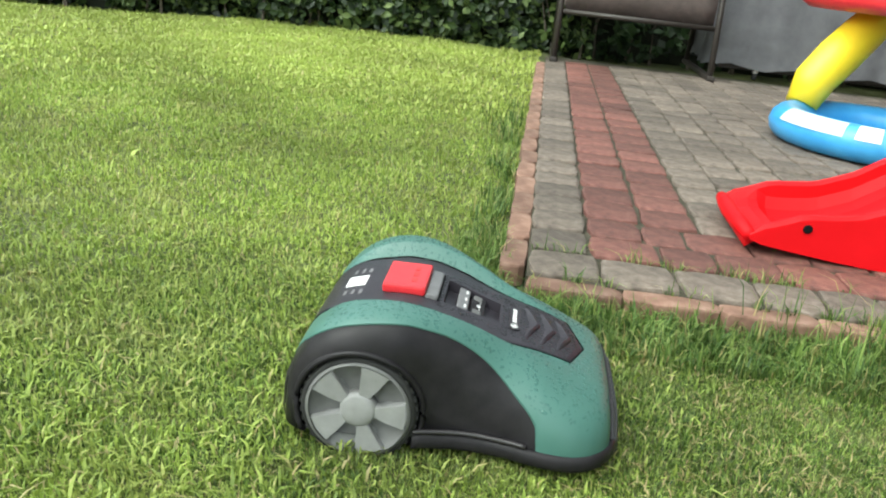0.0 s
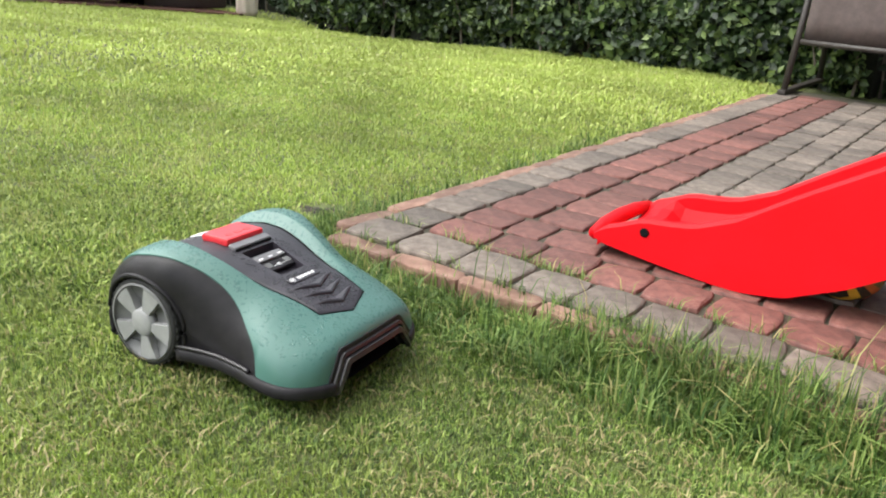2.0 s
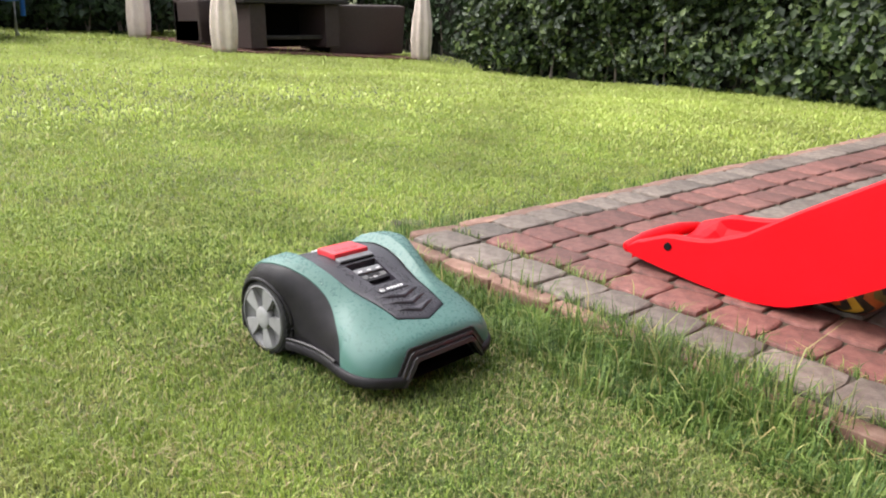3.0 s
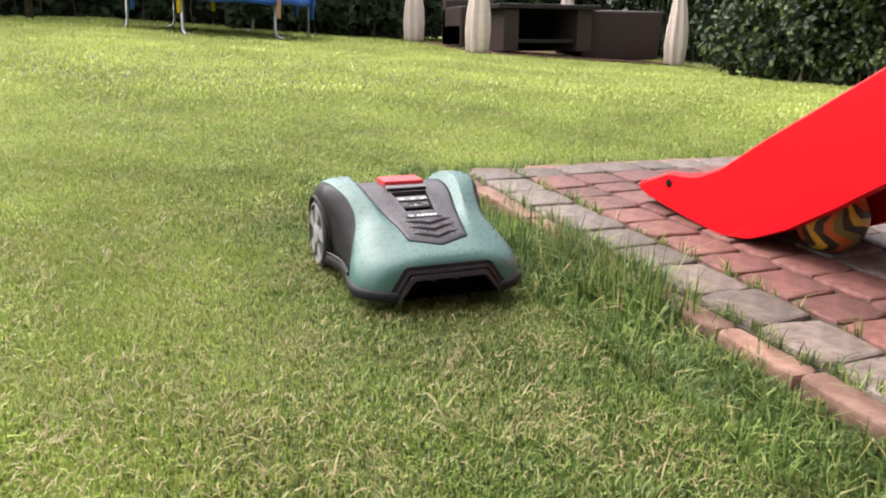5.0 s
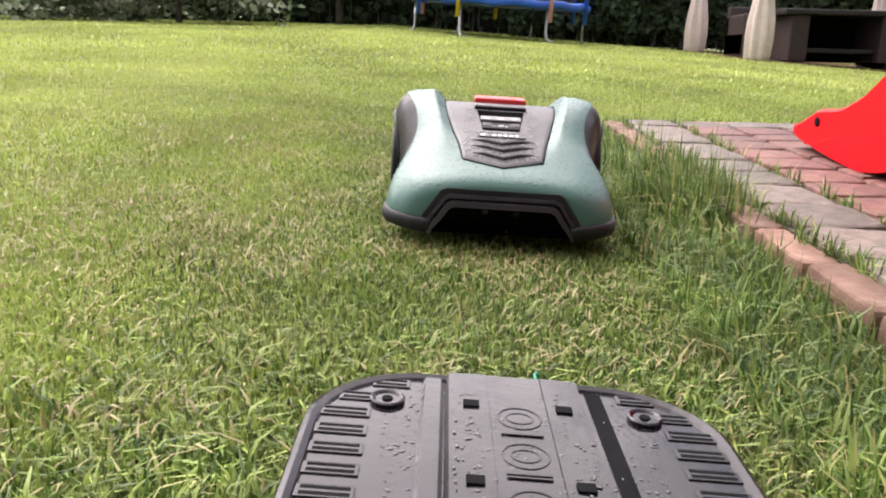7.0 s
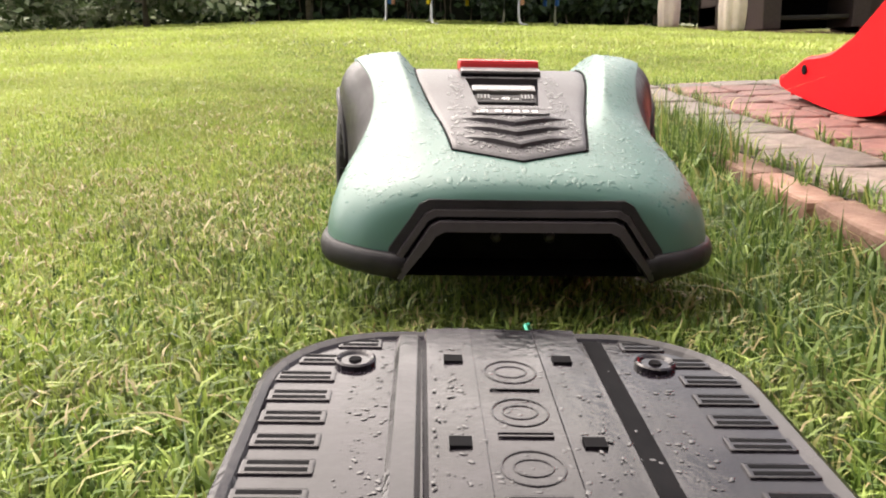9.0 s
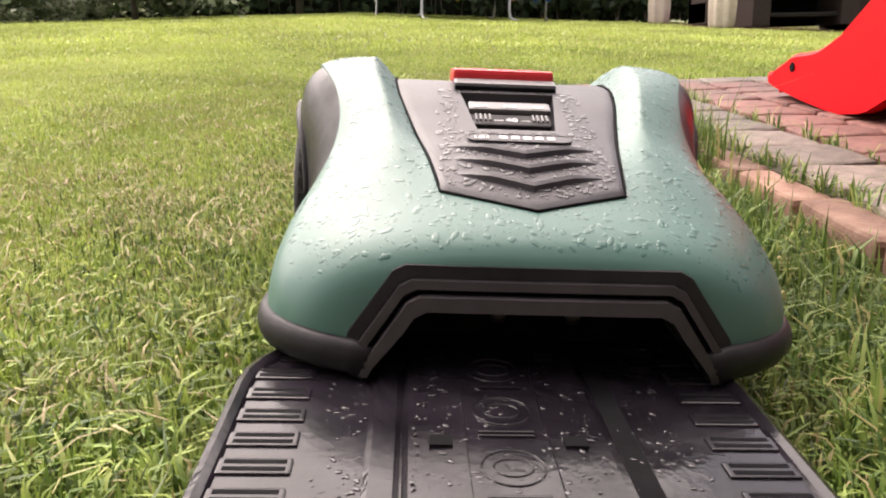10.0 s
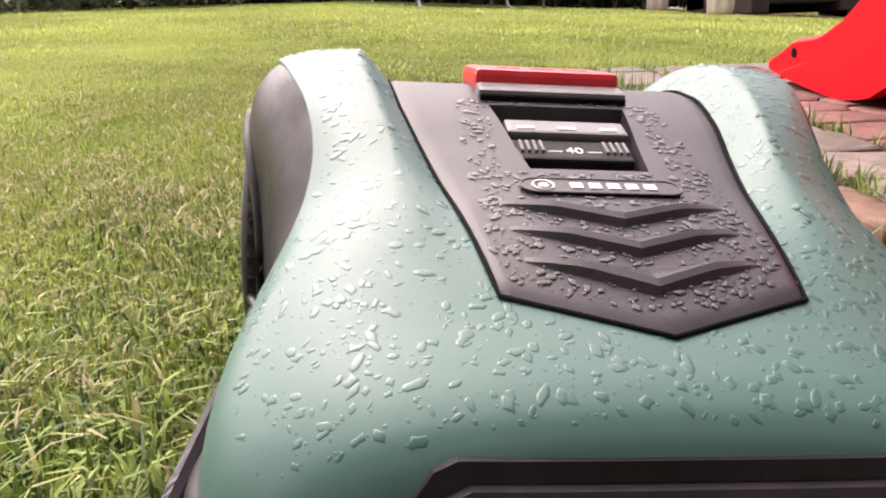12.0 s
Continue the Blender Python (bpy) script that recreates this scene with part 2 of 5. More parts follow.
def tube(bm, pts, radius, sides=8, closed=False, flat=1.0, up=(0, 0, 1)):
    """A swept round (or flattened) bar along points; radius may be a list."""
    pts = [Vector(p) for p in pts]
    rings = []
    n = len(pts)
    for i, p in enumerate(pts):
        a = pts[(i - 1) % n] if closed or i else p
        b = pts[(i + 1) % n] if closed or i < n - 1 else p
        d = (b - a).normalized()
        side = d.cross(Vector(up))
        if side.length < 1e-4:
            side = d.cross(Vector((1, 0, 0)))
        side.normalize()
        nor = side.cross(d)
        r = radius[i] if isinstance(radius, (list, tuple)) else radius
        rings.append([bm.verts.new(p + side * r * math.cos(k * 2 * math.pi / sides) + nor * r * flat * math.sin(k * 2 * math.pi / sides)) for k in range(sides)])
    for i in range(n if closed else n - 1):
        A, B = rings[i], rings[(i + 1) % n]
        for k in range(sides):
            bm.faces.new((A[k], A[(k + 1) % sides], B[(k + 1) % sides], B[k]))
    if not closed:
        bm.faces.new(rings[0])
        bm.faces.new(rings[-1][::-1])
    return bm


def lathe(bm, prof, m, seg=32, cap=True):
    """Turns a profile of (radius, height) round the z axis of m."""
    rings = []
    for r, h in prof:
        rings.append([bm.verts.new(m @ Vector((r * math.cos(a * 2 * math.pi / seg), r * math.sin(a * 2 * math.pi / seg), h))) for a in range(seg)])
    for A, B in zip(rings, rings[1:]):
        for k in range(seg):
            bm.faces.new((A[k], A[(k + 1) % seg], B[(k + 1) % seg], B[k]))
    if cap:
        bm.faces.new(rings[0])
        bm.faces.new(rings[-1][::-1])
    return bm


def grid_faces(bm, rows, closed_v=False):
    """Joins rows of points into a sheet."""
    vs = [[bm.verts.new(p) for p in row] for row in rows]
    for A, B in zip(vs, vs[1:]):
        for k in range(len(A) - (0 if closed_v else 1)):
            j = (k + 1) % len(A)
            bm.faces.new((A[k], A[j], B[j], B[k]))
    return vs


def prism(bm, outline, z0, z1, m=None):
    """A flat outline (x, y) raised from z0 to z1."""
    m = m or Matrix()
    lo = [bm.verts.new(m @ Vector((x, y, z0))) for x, y in outline]
    hi = [bm.verts.new(m @ Vector((x, y, z1))) for x, y in outline]
    bm.faces.new(hi)
    bm.faces.new(lo[::-1])
    n = len(outline)
    for i in range(n):
        bm.faces.new((lo[i], lo[(i + 1) % n], hi[(i + 1) % n], hi[i]))
    return bm


def smooth01(a, b, x):
    t = min(1.0, max(0.0, (x - a) / (b - a)))
    return t * t * (3 - 2 * t)


def interp(x, xs, ys):
    return float(np.interp(x, xs, ys))


def from_arrays(name, co, faces_per, material, kind="stuff", parent=None):
    """A big joined mesh from an array (n, k, 3): each row is one face strip of k corners."""
    me = bpy.data.meshes.new(name)
    n, k, _ = co.shape
    me.vertices.add(n * k)
    me.vertices.foreach_set("co", co.reshape(-1).astype(np.float32))
    fl = np.array(faces_per)
    nf, fk = fl.shape
    idx = (np.arange(n)[:, None, None] * k + fl[None]).reshape(-1)
    me.loops.add(len(idx))
    me.loops.foreach_set("vertex_index", idx.astype(np.int32))
    me.polygons.add(n * nf)
    me.polygons.foreach_set("loop_start", (np.arange(n * nf) * fk).astype(np.int32))
    me.update(calc_edges=True)
    me.materials.append(material)
    ob = new(name, me)
    if parent is not None:
        ob.parent = parent
    if kind:
        ob["kind"] = kind
    return ob


# ---------------------------------------------------------------- lawn
def lawn_z(x, y):
    """Height of the lawn: just below the paving beside it, falling gently towards the hedge farther off."""
    x, y = np.asarray(x, float), np.asarray(y, float)
    near = -0.03 - 0.045 * np.clip(y + 0.45, -1.2, 0.45)
    far = 0.07 - 0.055 * np.clip(y, -1.5, 7)
    w = np.clip((-x - 0.6) / 5.0, 0, 1)
    w = w * w * (3 - 2 * w)
    return near * (1 - w) + far * w + 0.006 * np.sin(x * 2.1 + 0.7 * y) * np.sin(y * 1.7 - 0.4 * x)


def build_lawn():
    bm = bmesh.new()
    xs = np.concatenate([[-90, -50, -25], np.arange(-14, 3.6, 0.35), [5, 9, 18, 40, 80]])
    ys = np.concatenate([[-90, -50, -25], np.arange(-9, 7.1, 0.35), [9, 12, 25, 50, 90]])
    rows = []
    for x in xs:
        row = []
        for y in ys:
            z = float(lawn_z(x, y))
            if x > 0.08 and y > 0.08:
                z = -0.09
            row.append((x, y, z - 0.012))
        rows.append(row)
    grid_faces(bm, rows)
    ob = mesh_ob("ground", bm, M["soil"], smooth=True)
    tagged(ob, "green mown lawn ground with paler dry patches", "lawn", kind="structure")


def vnoise(x, y, cell, seed):
    """Smooth random field between 0 and 1 over the plan, with lumps of the given size."""
    g = np.random.default_rng(seed).random((97, 97))
    u, v = x / cell, y / cell
    i, j = np.floor(u).astype(int), np.floor(v).astype(int)
    f, h = u - i, v - j
    f, h = f * f * (3 - 2 * f), h * h * (3 - 2 * h)
    a, b, c, d = g[i % 97, j % 97], g[(i + 1) % 97, j % 97], g[i % 97, (j + 1) % 97], g[(i + 1) % 97, (j + 1) % 97]
    return (a * (1 - f) + b * f) * (1 - h) + (c * (1 - f) + d * f) * h


def blades(name, n, area, length, width, material, rng, lean=0.5, keep=None, lift=0.0, soft=0.0):
    """Bent grass blades: four corners and a tip each."""
    x0, x1, y0, y1 = area
    x, y = rng.uniform(x0, x1, n), rng.uniform(y0, y1, n)
    if soft:
        x, y = x + rng.normal(0, soft, n), y + rng.normal(0, soft, n)
    if keep is not None:
        k = keep(x, y, rng)
        x, y = x[k], y[k]
    n = len(x)
    z = lawn_z(x, y) - 0.014 + lift
    clump = 0.6 * vnoise(x, y, 0.05, 3) + 0.4 * vnoise(x, y, 0.16, 4)
    L = rng.uniform(length[0], length[1], n) * (0.75 + 0.5 * rng.random(n)) * (0.72 + 0.56 * clump)
    W = rng.uniform(width[0], width[1], n)
    a = 2 * math.pi * vnoise(x, y, 0.13, 5) + rng.normal(0, 1.9, n)
    f = np.clip(np.abs(rng.normal(0.35, 0.3, n)), 0, 1.3) * lean / 0.5
    dx, dy = np.cos(a), np.sin(a)
    sx, sy = -dy, dx
    base = np.stack([x, y, z], 1)
    d = np.stack([dx, dy, np.zeros(n)], 1)
    s = np.stack([sx, sy, np.zeros(n)], 1)
    up = np.array([0, 0, 1.0])
    mid = base + up * (L * 0.55)[:, None] + d * (L * 0.28 * f)[:, None]
    tip = base + up * (L * (1.0 - 0.35 * np.clip(f, 0, 1.2)))[:, None] + d * (L * 0.95 * f)[:, None]
    co = np.stack([base - s * (W / 2)[:, None], base + s * (W / 2)[:, None], mid + s * (W * 0.42)[:, None], mid - s * (W * 0.42)[:, None], tip], 1)
    return co


def grass(name, co, material, label):
    n = co.shape[0]
    me = bpy.data.meshes.new(name)
    me.vertices.add(n * 5)
    me.vertices.foreach_set("co", co.reshape(-1).astype(np.float32))
    base = np.arange(n)[:, None] * 5
    idx = np.concatenate([base + np.array([[0, 1, 2, 3]]), base + np.array([[3, 2, 4]])], 1).reshape(-1)
    me.loops.add(len(idx))
    me.loops.foreach_set("vertex_index", idx.astype(np.int32))
    start = (np.arange(n)[:, None] * 7 + np.array([[0, 4]])).reshape(-1)
    me.polygons.add(n * 2)
    me.polygons.foreach_set("loop_start", start.astype(np.int32))
    me.update(calc_edges=True)
    me.materials.append(material)
    ob = new(name, me)
    tagged(ob, label, "grass", kind="stuff")
    return ob


DOCK_AT = pose(2.05, -0.476, 0.019, -3.2, 0, 0.6)


def off_paving(x, y, rng):
    on = (x > -0.045 + 0.015 * np.sin(y * 9)) & (y > -0.03 + 0.012 * np.sin(x * 8))
    paved = (x > 0) & (y > 0)
    hole = ((x + 0.26) ** 2 + (y - 0.22) ** 2) < (0.05 + 0.05 * rng.random(len(x))) ** 2
    return ~(on | hole | paved)


def beside_plate(x, y, rng):
    return ~((x > 2.055) & (y > -0.632) & (y < -0.320)) & off_paving(x, y, rng)


def dry_spots(x, y, rng):
    return (vnoise(x, y, 0.11, 8) * 0.6 + vnoise(x, y, 0.3, 9) * 0.4 > 0.35 + 0.4 * rng.random(len(x))) & beside_plate(x, y, rng)


def build_grass():
    rng = np.random.default_rng(7)
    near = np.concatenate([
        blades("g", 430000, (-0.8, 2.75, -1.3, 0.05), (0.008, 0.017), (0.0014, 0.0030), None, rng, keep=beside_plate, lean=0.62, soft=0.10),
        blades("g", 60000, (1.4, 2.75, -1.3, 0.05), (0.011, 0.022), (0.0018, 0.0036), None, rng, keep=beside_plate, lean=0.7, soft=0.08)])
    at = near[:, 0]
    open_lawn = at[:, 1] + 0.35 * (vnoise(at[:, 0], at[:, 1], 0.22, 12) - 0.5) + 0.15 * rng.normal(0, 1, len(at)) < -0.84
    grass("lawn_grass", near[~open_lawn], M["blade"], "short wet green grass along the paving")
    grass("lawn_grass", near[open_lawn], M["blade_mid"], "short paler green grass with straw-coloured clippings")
    clip = np.concatenate([
        blades("g", 6000, (-0.7, 2.75, -1.35, 0.0), (0.005, 0.011), (0.0012, 0.0024), None, rng, keep=dry_spots, lean=2.4, lift=0.012, soft=0.1),
        blades("g", 13000, (0.3, 2.1, -1.35, -0.30), (0.006, 0.0130), (0.0012, 0.0024), None, rng, keep=dry_spots, lean=2.2, lift=0.012, soft=0.2),
        blades("g", 90, (0.9, 2.3, -1.0, -0.12), (0.010, 0.020), (0.0016, 0.0028), None, rng, keep=beside_plate, lean=2.4, lift=0.02, soft=0.1)])
    grass("grass_clippings", clip, M["straw"], "dry straw-coloured grass clippings lying on the lawn")
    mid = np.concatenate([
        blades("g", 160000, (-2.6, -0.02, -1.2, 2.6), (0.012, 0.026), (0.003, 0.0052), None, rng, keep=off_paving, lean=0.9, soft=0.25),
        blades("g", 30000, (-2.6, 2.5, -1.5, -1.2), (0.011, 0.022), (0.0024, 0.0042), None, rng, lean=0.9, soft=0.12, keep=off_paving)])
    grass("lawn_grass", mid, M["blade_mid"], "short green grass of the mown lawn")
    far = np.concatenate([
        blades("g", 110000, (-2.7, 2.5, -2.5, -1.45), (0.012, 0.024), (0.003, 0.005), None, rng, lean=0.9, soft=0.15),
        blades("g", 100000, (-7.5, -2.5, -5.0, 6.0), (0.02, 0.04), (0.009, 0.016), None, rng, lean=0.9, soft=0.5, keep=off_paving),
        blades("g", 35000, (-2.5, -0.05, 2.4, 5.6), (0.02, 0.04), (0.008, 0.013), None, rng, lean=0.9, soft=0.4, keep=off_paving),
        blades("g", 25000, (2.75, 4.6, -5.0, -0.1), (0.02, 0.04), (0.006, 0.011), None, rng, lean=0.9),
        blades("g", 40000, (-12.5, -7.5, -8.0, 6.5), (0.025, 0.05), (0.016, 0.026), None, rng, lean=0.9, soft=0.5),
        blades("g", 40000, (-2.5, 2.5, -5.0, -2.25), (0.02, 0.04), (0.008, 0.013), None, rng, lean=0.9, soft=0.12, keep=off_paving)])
    grass("distant_grass", far, M["blade_far"], "mown lawn farther off, glare put into its pale green")
    # lush grass round the docking plate
    ring = blades("g", 15000, (1.9, 2.75, -0.86, -0.12), (0.016, 0.028), (0.0022, 0.0044), None, rng, lean=1.0, keep=beside_plate, soft=0.04)
    grass("lawn_grass", ring, M["blade"], "fresh green grass round the docking plate")
    # longer tufts that the mower misses along the paving
    tufts = []
    for i in range(260):
        pick = rng.random()
        tall = (0.04, 0.08)
        if pick < 0.45:
            cx, cy = rng.uniform(0.0, 2.6), -0.06 - abs(rng.normal(0, 0.05))
        elif pick < 0.80:
            cx, cy = rng.uniform(0.70, 1.30), -0.01 - abs(rng.normal(0, 0.07))
            tall = (0.055, 0.125)
        else:
            cx, cy = -0.08 - abs(rng.normal(0, 0.04)), rng.uniform(0.0, 2.5)
        k = int(rng.integers(12, 36))
        tufts.append(blades("g", k, (cx - 0.035, cx + 0.035, cy - 0.03, cy + 0.03), tall, (0.0025, 0.0048), None, rng, lean=0.8))
    for _ in range(110):
        cx, cy = rng.uniform(0.0, 2.6), rng.choice([0.012, 0.175, 0.018]) + rng.normal(0, 0.006)
        tufts.append(blades("g", int(rng.integers(5, 18)), (cx - 0.02, cx + 0.02, cy - 0.006, cy + 0.006), (0.02, 0.055), (0.002, 0.0036), None, rng, lean=1.0, lift=0.05))
    for _ in range(45):
        cx, cy = rng.uniform(0.45, 1.35), -0.02 - abs(rng.normal(0, 0.05))
        tufts.append(blades("g", int(rng.integers(2, 5)), (cx - 0.02, cx + 0.02, cy - 0.02, cy + 0.02), (0.11, 0.19), (0.0018, 0.003), None, rng, lean=0.5))
    edge = blades("g", 12000, (0.0, 2.7, -0.24, -0.03), (0.028, 0.060), (0.0022, 0.004), None, rng, lean=0.9)
    corner = blades("g", 5000, (-0.18, 0.14, -0.16, 0.3), (0.03, 0.07), (0.0025, 0.004), None, rng, lean=0.8, keep=off_paving)
    grass("long_edge_grass", np.concatenate(tufts + [edge, corner]), M["long_blade"], "long dark green grass tufts along the paving edge, wet and partly shaded by colour")


def build_soil_hole():
    bm = bmesh.new()
    rng = random.Random(3)
    rows = []
    for r in (0.002, 0.04, 0.075, 0.10):
        row = []
        for k in range(16):
            x = -0.26 + r * 1.2 * math.cos(k * math.pi / 8) * rng.uniform(0.85, 1.15)
            y = 0.22 + r * 0.8 * math.sin(k * math.pi / 8) * rng.uniform(0.85, 1.15)
            row.append((x, y, float(lawn_z(x, y)) - 0.006 - 0.010 * r / 0.10 + rng.uniform(-0.002, 0.002)))
        rows.append(row)
    grid_faces(bm, rows, True)
    tagged(mesh_ob("soil_patch", bm, M["dirt"], smooth=True), "bare dark earth patch in the lawn beside the paving", "soil", kind="stuff")


def build_unseen_wall():
    """Added out of view behind the camera, at the patio's end: a plain dark wall that blocks the low sky."""
    bm = box((0.3, 13.0, 5.4), (4.75, 1.5, 2.5), 0.01)
    tagged(mesh_ob("unseen_wall", bm, M["added_wall"]), "plain dark brown wall, added out of view to block low sky light", "wall", kind="structure")


build_lawn()
build_soil_hole()
build_unseen_wall()


# ---------------------------------------------------------------- red slide
def build_slide():
    root = empty("slide", pose(0.530, 0.362, 0.0))
    tagged(root, "bright red plastic toddler slide standing on the paving", "slide")
    top_x = [0.0, 0.02, 0.06, 0.12, 0.17, 0.24, 0.33, 0.46, 0.60, 0.80, 1.05, 1.30]
    top_z = [0.050, 0.070, 0.085, 0.112, 0.116, 0.126, 0.165, 0.255, 0.345, 0.475, 0.63, 0.78]
    bot_x = [0.0, 0.03, 0.10, 0.20, 0.30, 0.37, 0.46, 0.58, 0.70, 0.90, 1.10, 1.30]
    bot_z = [0.036, 0.026, 0.018, 0.008, 0.001, 0.0, 0.014, 0.072, 0.150, 0.29, 0.43, 0.57]
    W = 0.36
    xs = np.linspace(0, 1.30, 48)

    def wall(y0, y1, lo=None):
        bm = bmesh.new()
        rows = []
        for x in xs:
            t = interp(x, top_x, top_z)
            b = interp(x, bot_x, bot_z)
            r = min(0.008, (t - b) * 0.3)
            rows.append([(x, y0, b), (x, y0, t - r), (x, y0 + r, t), (x, y1 - r, t), (x, y1, t - r), (x, y1, b)])
        vs = grid_faces(bm, rows, True)
        bm.faces.new(vs[0])
        bm.faces.new(vs[-1][::-1])
        return bm
    near = part("side_wall", wall(0, 0.03), M["red_plastic"], root, smooth=False)
    far = part("side_wall", wall(W - 0.03, W), M["red_plastic"], root)
    bm = bmesh.new()
    rows = []
    for x in xs:
        t, b = interp(x, top_x, top_z), interp(x, bot_x, bot_z)
        z = max(b + 0.012, t - 0.085) if x > 0.1 else b + 0.02 + 0.012 * x / 0.1
        e = min(z + 0.045, t - 0.006)
        z = min(z, t - 0.03)
        rows.append([(x, 0.028, e), (x, 0.05, min(z + 0.012, e)), (x, 0.09, z), (x, W - 0.09, z), (x, W - 0.05, min(z + 0.012, e)), (x, W - 0.028, e),
                     (x, W - 0.028, z - 0.012), (x, 0.028, z - 0.012)])
    vs = grid_faces(bm, rows, True)
    bm.faces.new(vs[0])
    bm.faces.new(vs[-1][::-1])
    part("chute", bm, M["red_plastic"], root, smooth=False)
    bm = bmesh.new()
    tube(bm, [(0.0, 0.004, 0.045), (-0.008, W * 0.25, 0.05), (-0.012, W * 0.5, 0.05), (-0.008, W * 0.75, 0.05), (0.0, W - 0.004, 0.045)], [0.016, 0.02, 0.021, 0.02, 0.016], 10)
    part("front_lip", bm, M["red_plastic"], root, smooth=True)
    # no opening is cut: a near-black disc paints the bolt hole's shade
    bm = bmesh.new()
    lathe(bm, [(0.0075, 0), (0.0115, 0.002), (0.0105, 0.004), (0.006, 0.003)], pose(0.128, 0.0, 0.081, 90), 14)
    part("bolt_hole", bm, M["void"], root, "round bolt hole shown by a near-black shade disc", smooth=True)
    for y in (0.02, W - 0.05):
        part("ladder_leg", box((0.05, 0.03, 0.78), (1.28, y + 0.015, 0.39), 0.008), M["red_plastic"], root)
    for z in (0.2, 0.42, 0.64):
        part("ladder_rung", box((0.04, W - 0.06, 0.03), (1.28, W / 2, z), 0.008), M["red_plastic"], root)


# ---------------------------------------------------------------- ball
def build_ball():
    root = empty("ball", pose(1.085, 0.515, 0.0))
    tagged(root, "small yellow, orange and black patterned play ball under the slide", "ball")
    r = 0.082
    mats = [mat("ball_yellow", [(0.62, 0.36, 0.03), (0.70, 0.45, 0.05)], 60, 0.5), mat("ball_orange", [(0.50, 0.10, 0.02), (0.58, 0.16, 0.04)], 60, 0.5),
            mat("ball_black", [(0.02, 0.018, 0.015), (0.06, 0.05, 0.03)], 60, 0.5), mat("ball_olive", [(0.16, 0.14, 0.04), (0.26, 0.20, 0.05)], 60, 0.5)]
    seq = [2, 0, 2, 1, 0, 2, 3, 2, 0, 1, 2, 0, 2, 3, 1, 2, 0, 2, 1, 3]
    turn = pose(0, 0, r, 35, 25, 0)
    for i, k in enumerate(seq):
        a0, a1 = i * 2 * math.pi / len(seq), (i + 1) * 2 * math.pi / len(seq)
        bm = bmesh.new()
        rows = []
        for j in range(13):
            p = math.pi * (0.02 + 0.96 * j / 12)
            rows.append([turn @ Vector((r * math.sin(p) * math.cos(a + 0.25 * math.sin(5 * p)), r * math.sin(p) * math.sin(a + 0.25 * math.sin(5 * p)), r * math.cos(p))) for a in np.linspace(a0, a1, 4)])
        grid_faces(bm, rows)
        part("stripe", bm, mats[k], root, smooth=True)


# ---------------------------------------------------------------- paddling pool
def build_pool():
    root = empty("paddling_pool", pose(1.47, 2.12, 0.0))
    tagged(root, "light blue inflatable paddling pool with a yellow pillar and red canopy", "paddling pool")
    R = 0.385
    def ring(rad, rr, z):
        bm = bmesh.new()
        tube(bm, [(rad * math.cos(a), rad * math.sin(a), z) for a in np.linspace(0, 2 * math.pi, 49)[:-1]], rr, 12, True)
        return bm
    part("lower_ring", ring(R, 0.075, 0.075), M["pool_blue"], root, smooth=True)
    bm = bmesh.new()
    lathe(bm, [(R - 0.04, 0.03), (0.2, 0.034), (0.01, 0.034)], Matrix(), 40)
    part("pool_floor", bm, M["pool_blue"], root, smooth=True)
    prints = mat("pool_print", [(0.45, 0.55, 0.52), (0.62, 0.68, 0.66)], 12, 0.35)
    for a0, a1, mm in ((190, 232, prints), (238, 250, M["white"]), (254, 266, M["button"]), (269, 280, mat("pool_print_green", [(0.12, 0.40, 0.18), (0.2, 0.5, 0.25)], 20, 0.35))):
        bm = bmesh.new()
        rows = []
        for a in np.linspace(radians(a0), radians(a1), 8):
            rows.append([((R + 0.0775 * math.cos(p)) * math.cos(a), (R + 0.0775 * math.cos(p)) * math.sin(a), 0.075 + 0.0775 * math.sin(p)) for p in np.linspace(radians(18), radians(75), 7)])
        grid_faces(bm, rows)
        part("printed_patch", bm, mm, root, smooth=True)
    bm = bmesh.new()
    pts = [(-0.27, 0.27, 0.13), (-0.23, 0.30, 0.24), (-0.14, 0.34, 0.36), (-0.04, 0.40, 0.47), (0.06, 0.45, 0.58), (0.18, 0.5, 0.72)]
    tube(bm, pts, [0.075, 0.095, 0.10, 0.095, 0.085, 0.08], 16)
    part("pillar", bm, M["yellow"], root, "plump yellow inflatable pillar", smooth=True)
    bm = bmesh.new()
    lathe(bm, [(0.55, 0.72), (0.62, 0.76), (0.58, 0.84), (0.40, 0.95), (0.2, 1.0), (0.02, 1.02)], pose(0.30, 0.50, -0.16), 32)
    part("canopy", bm, M["button"], root, "red and pink inflatable canopy", smooth=True)


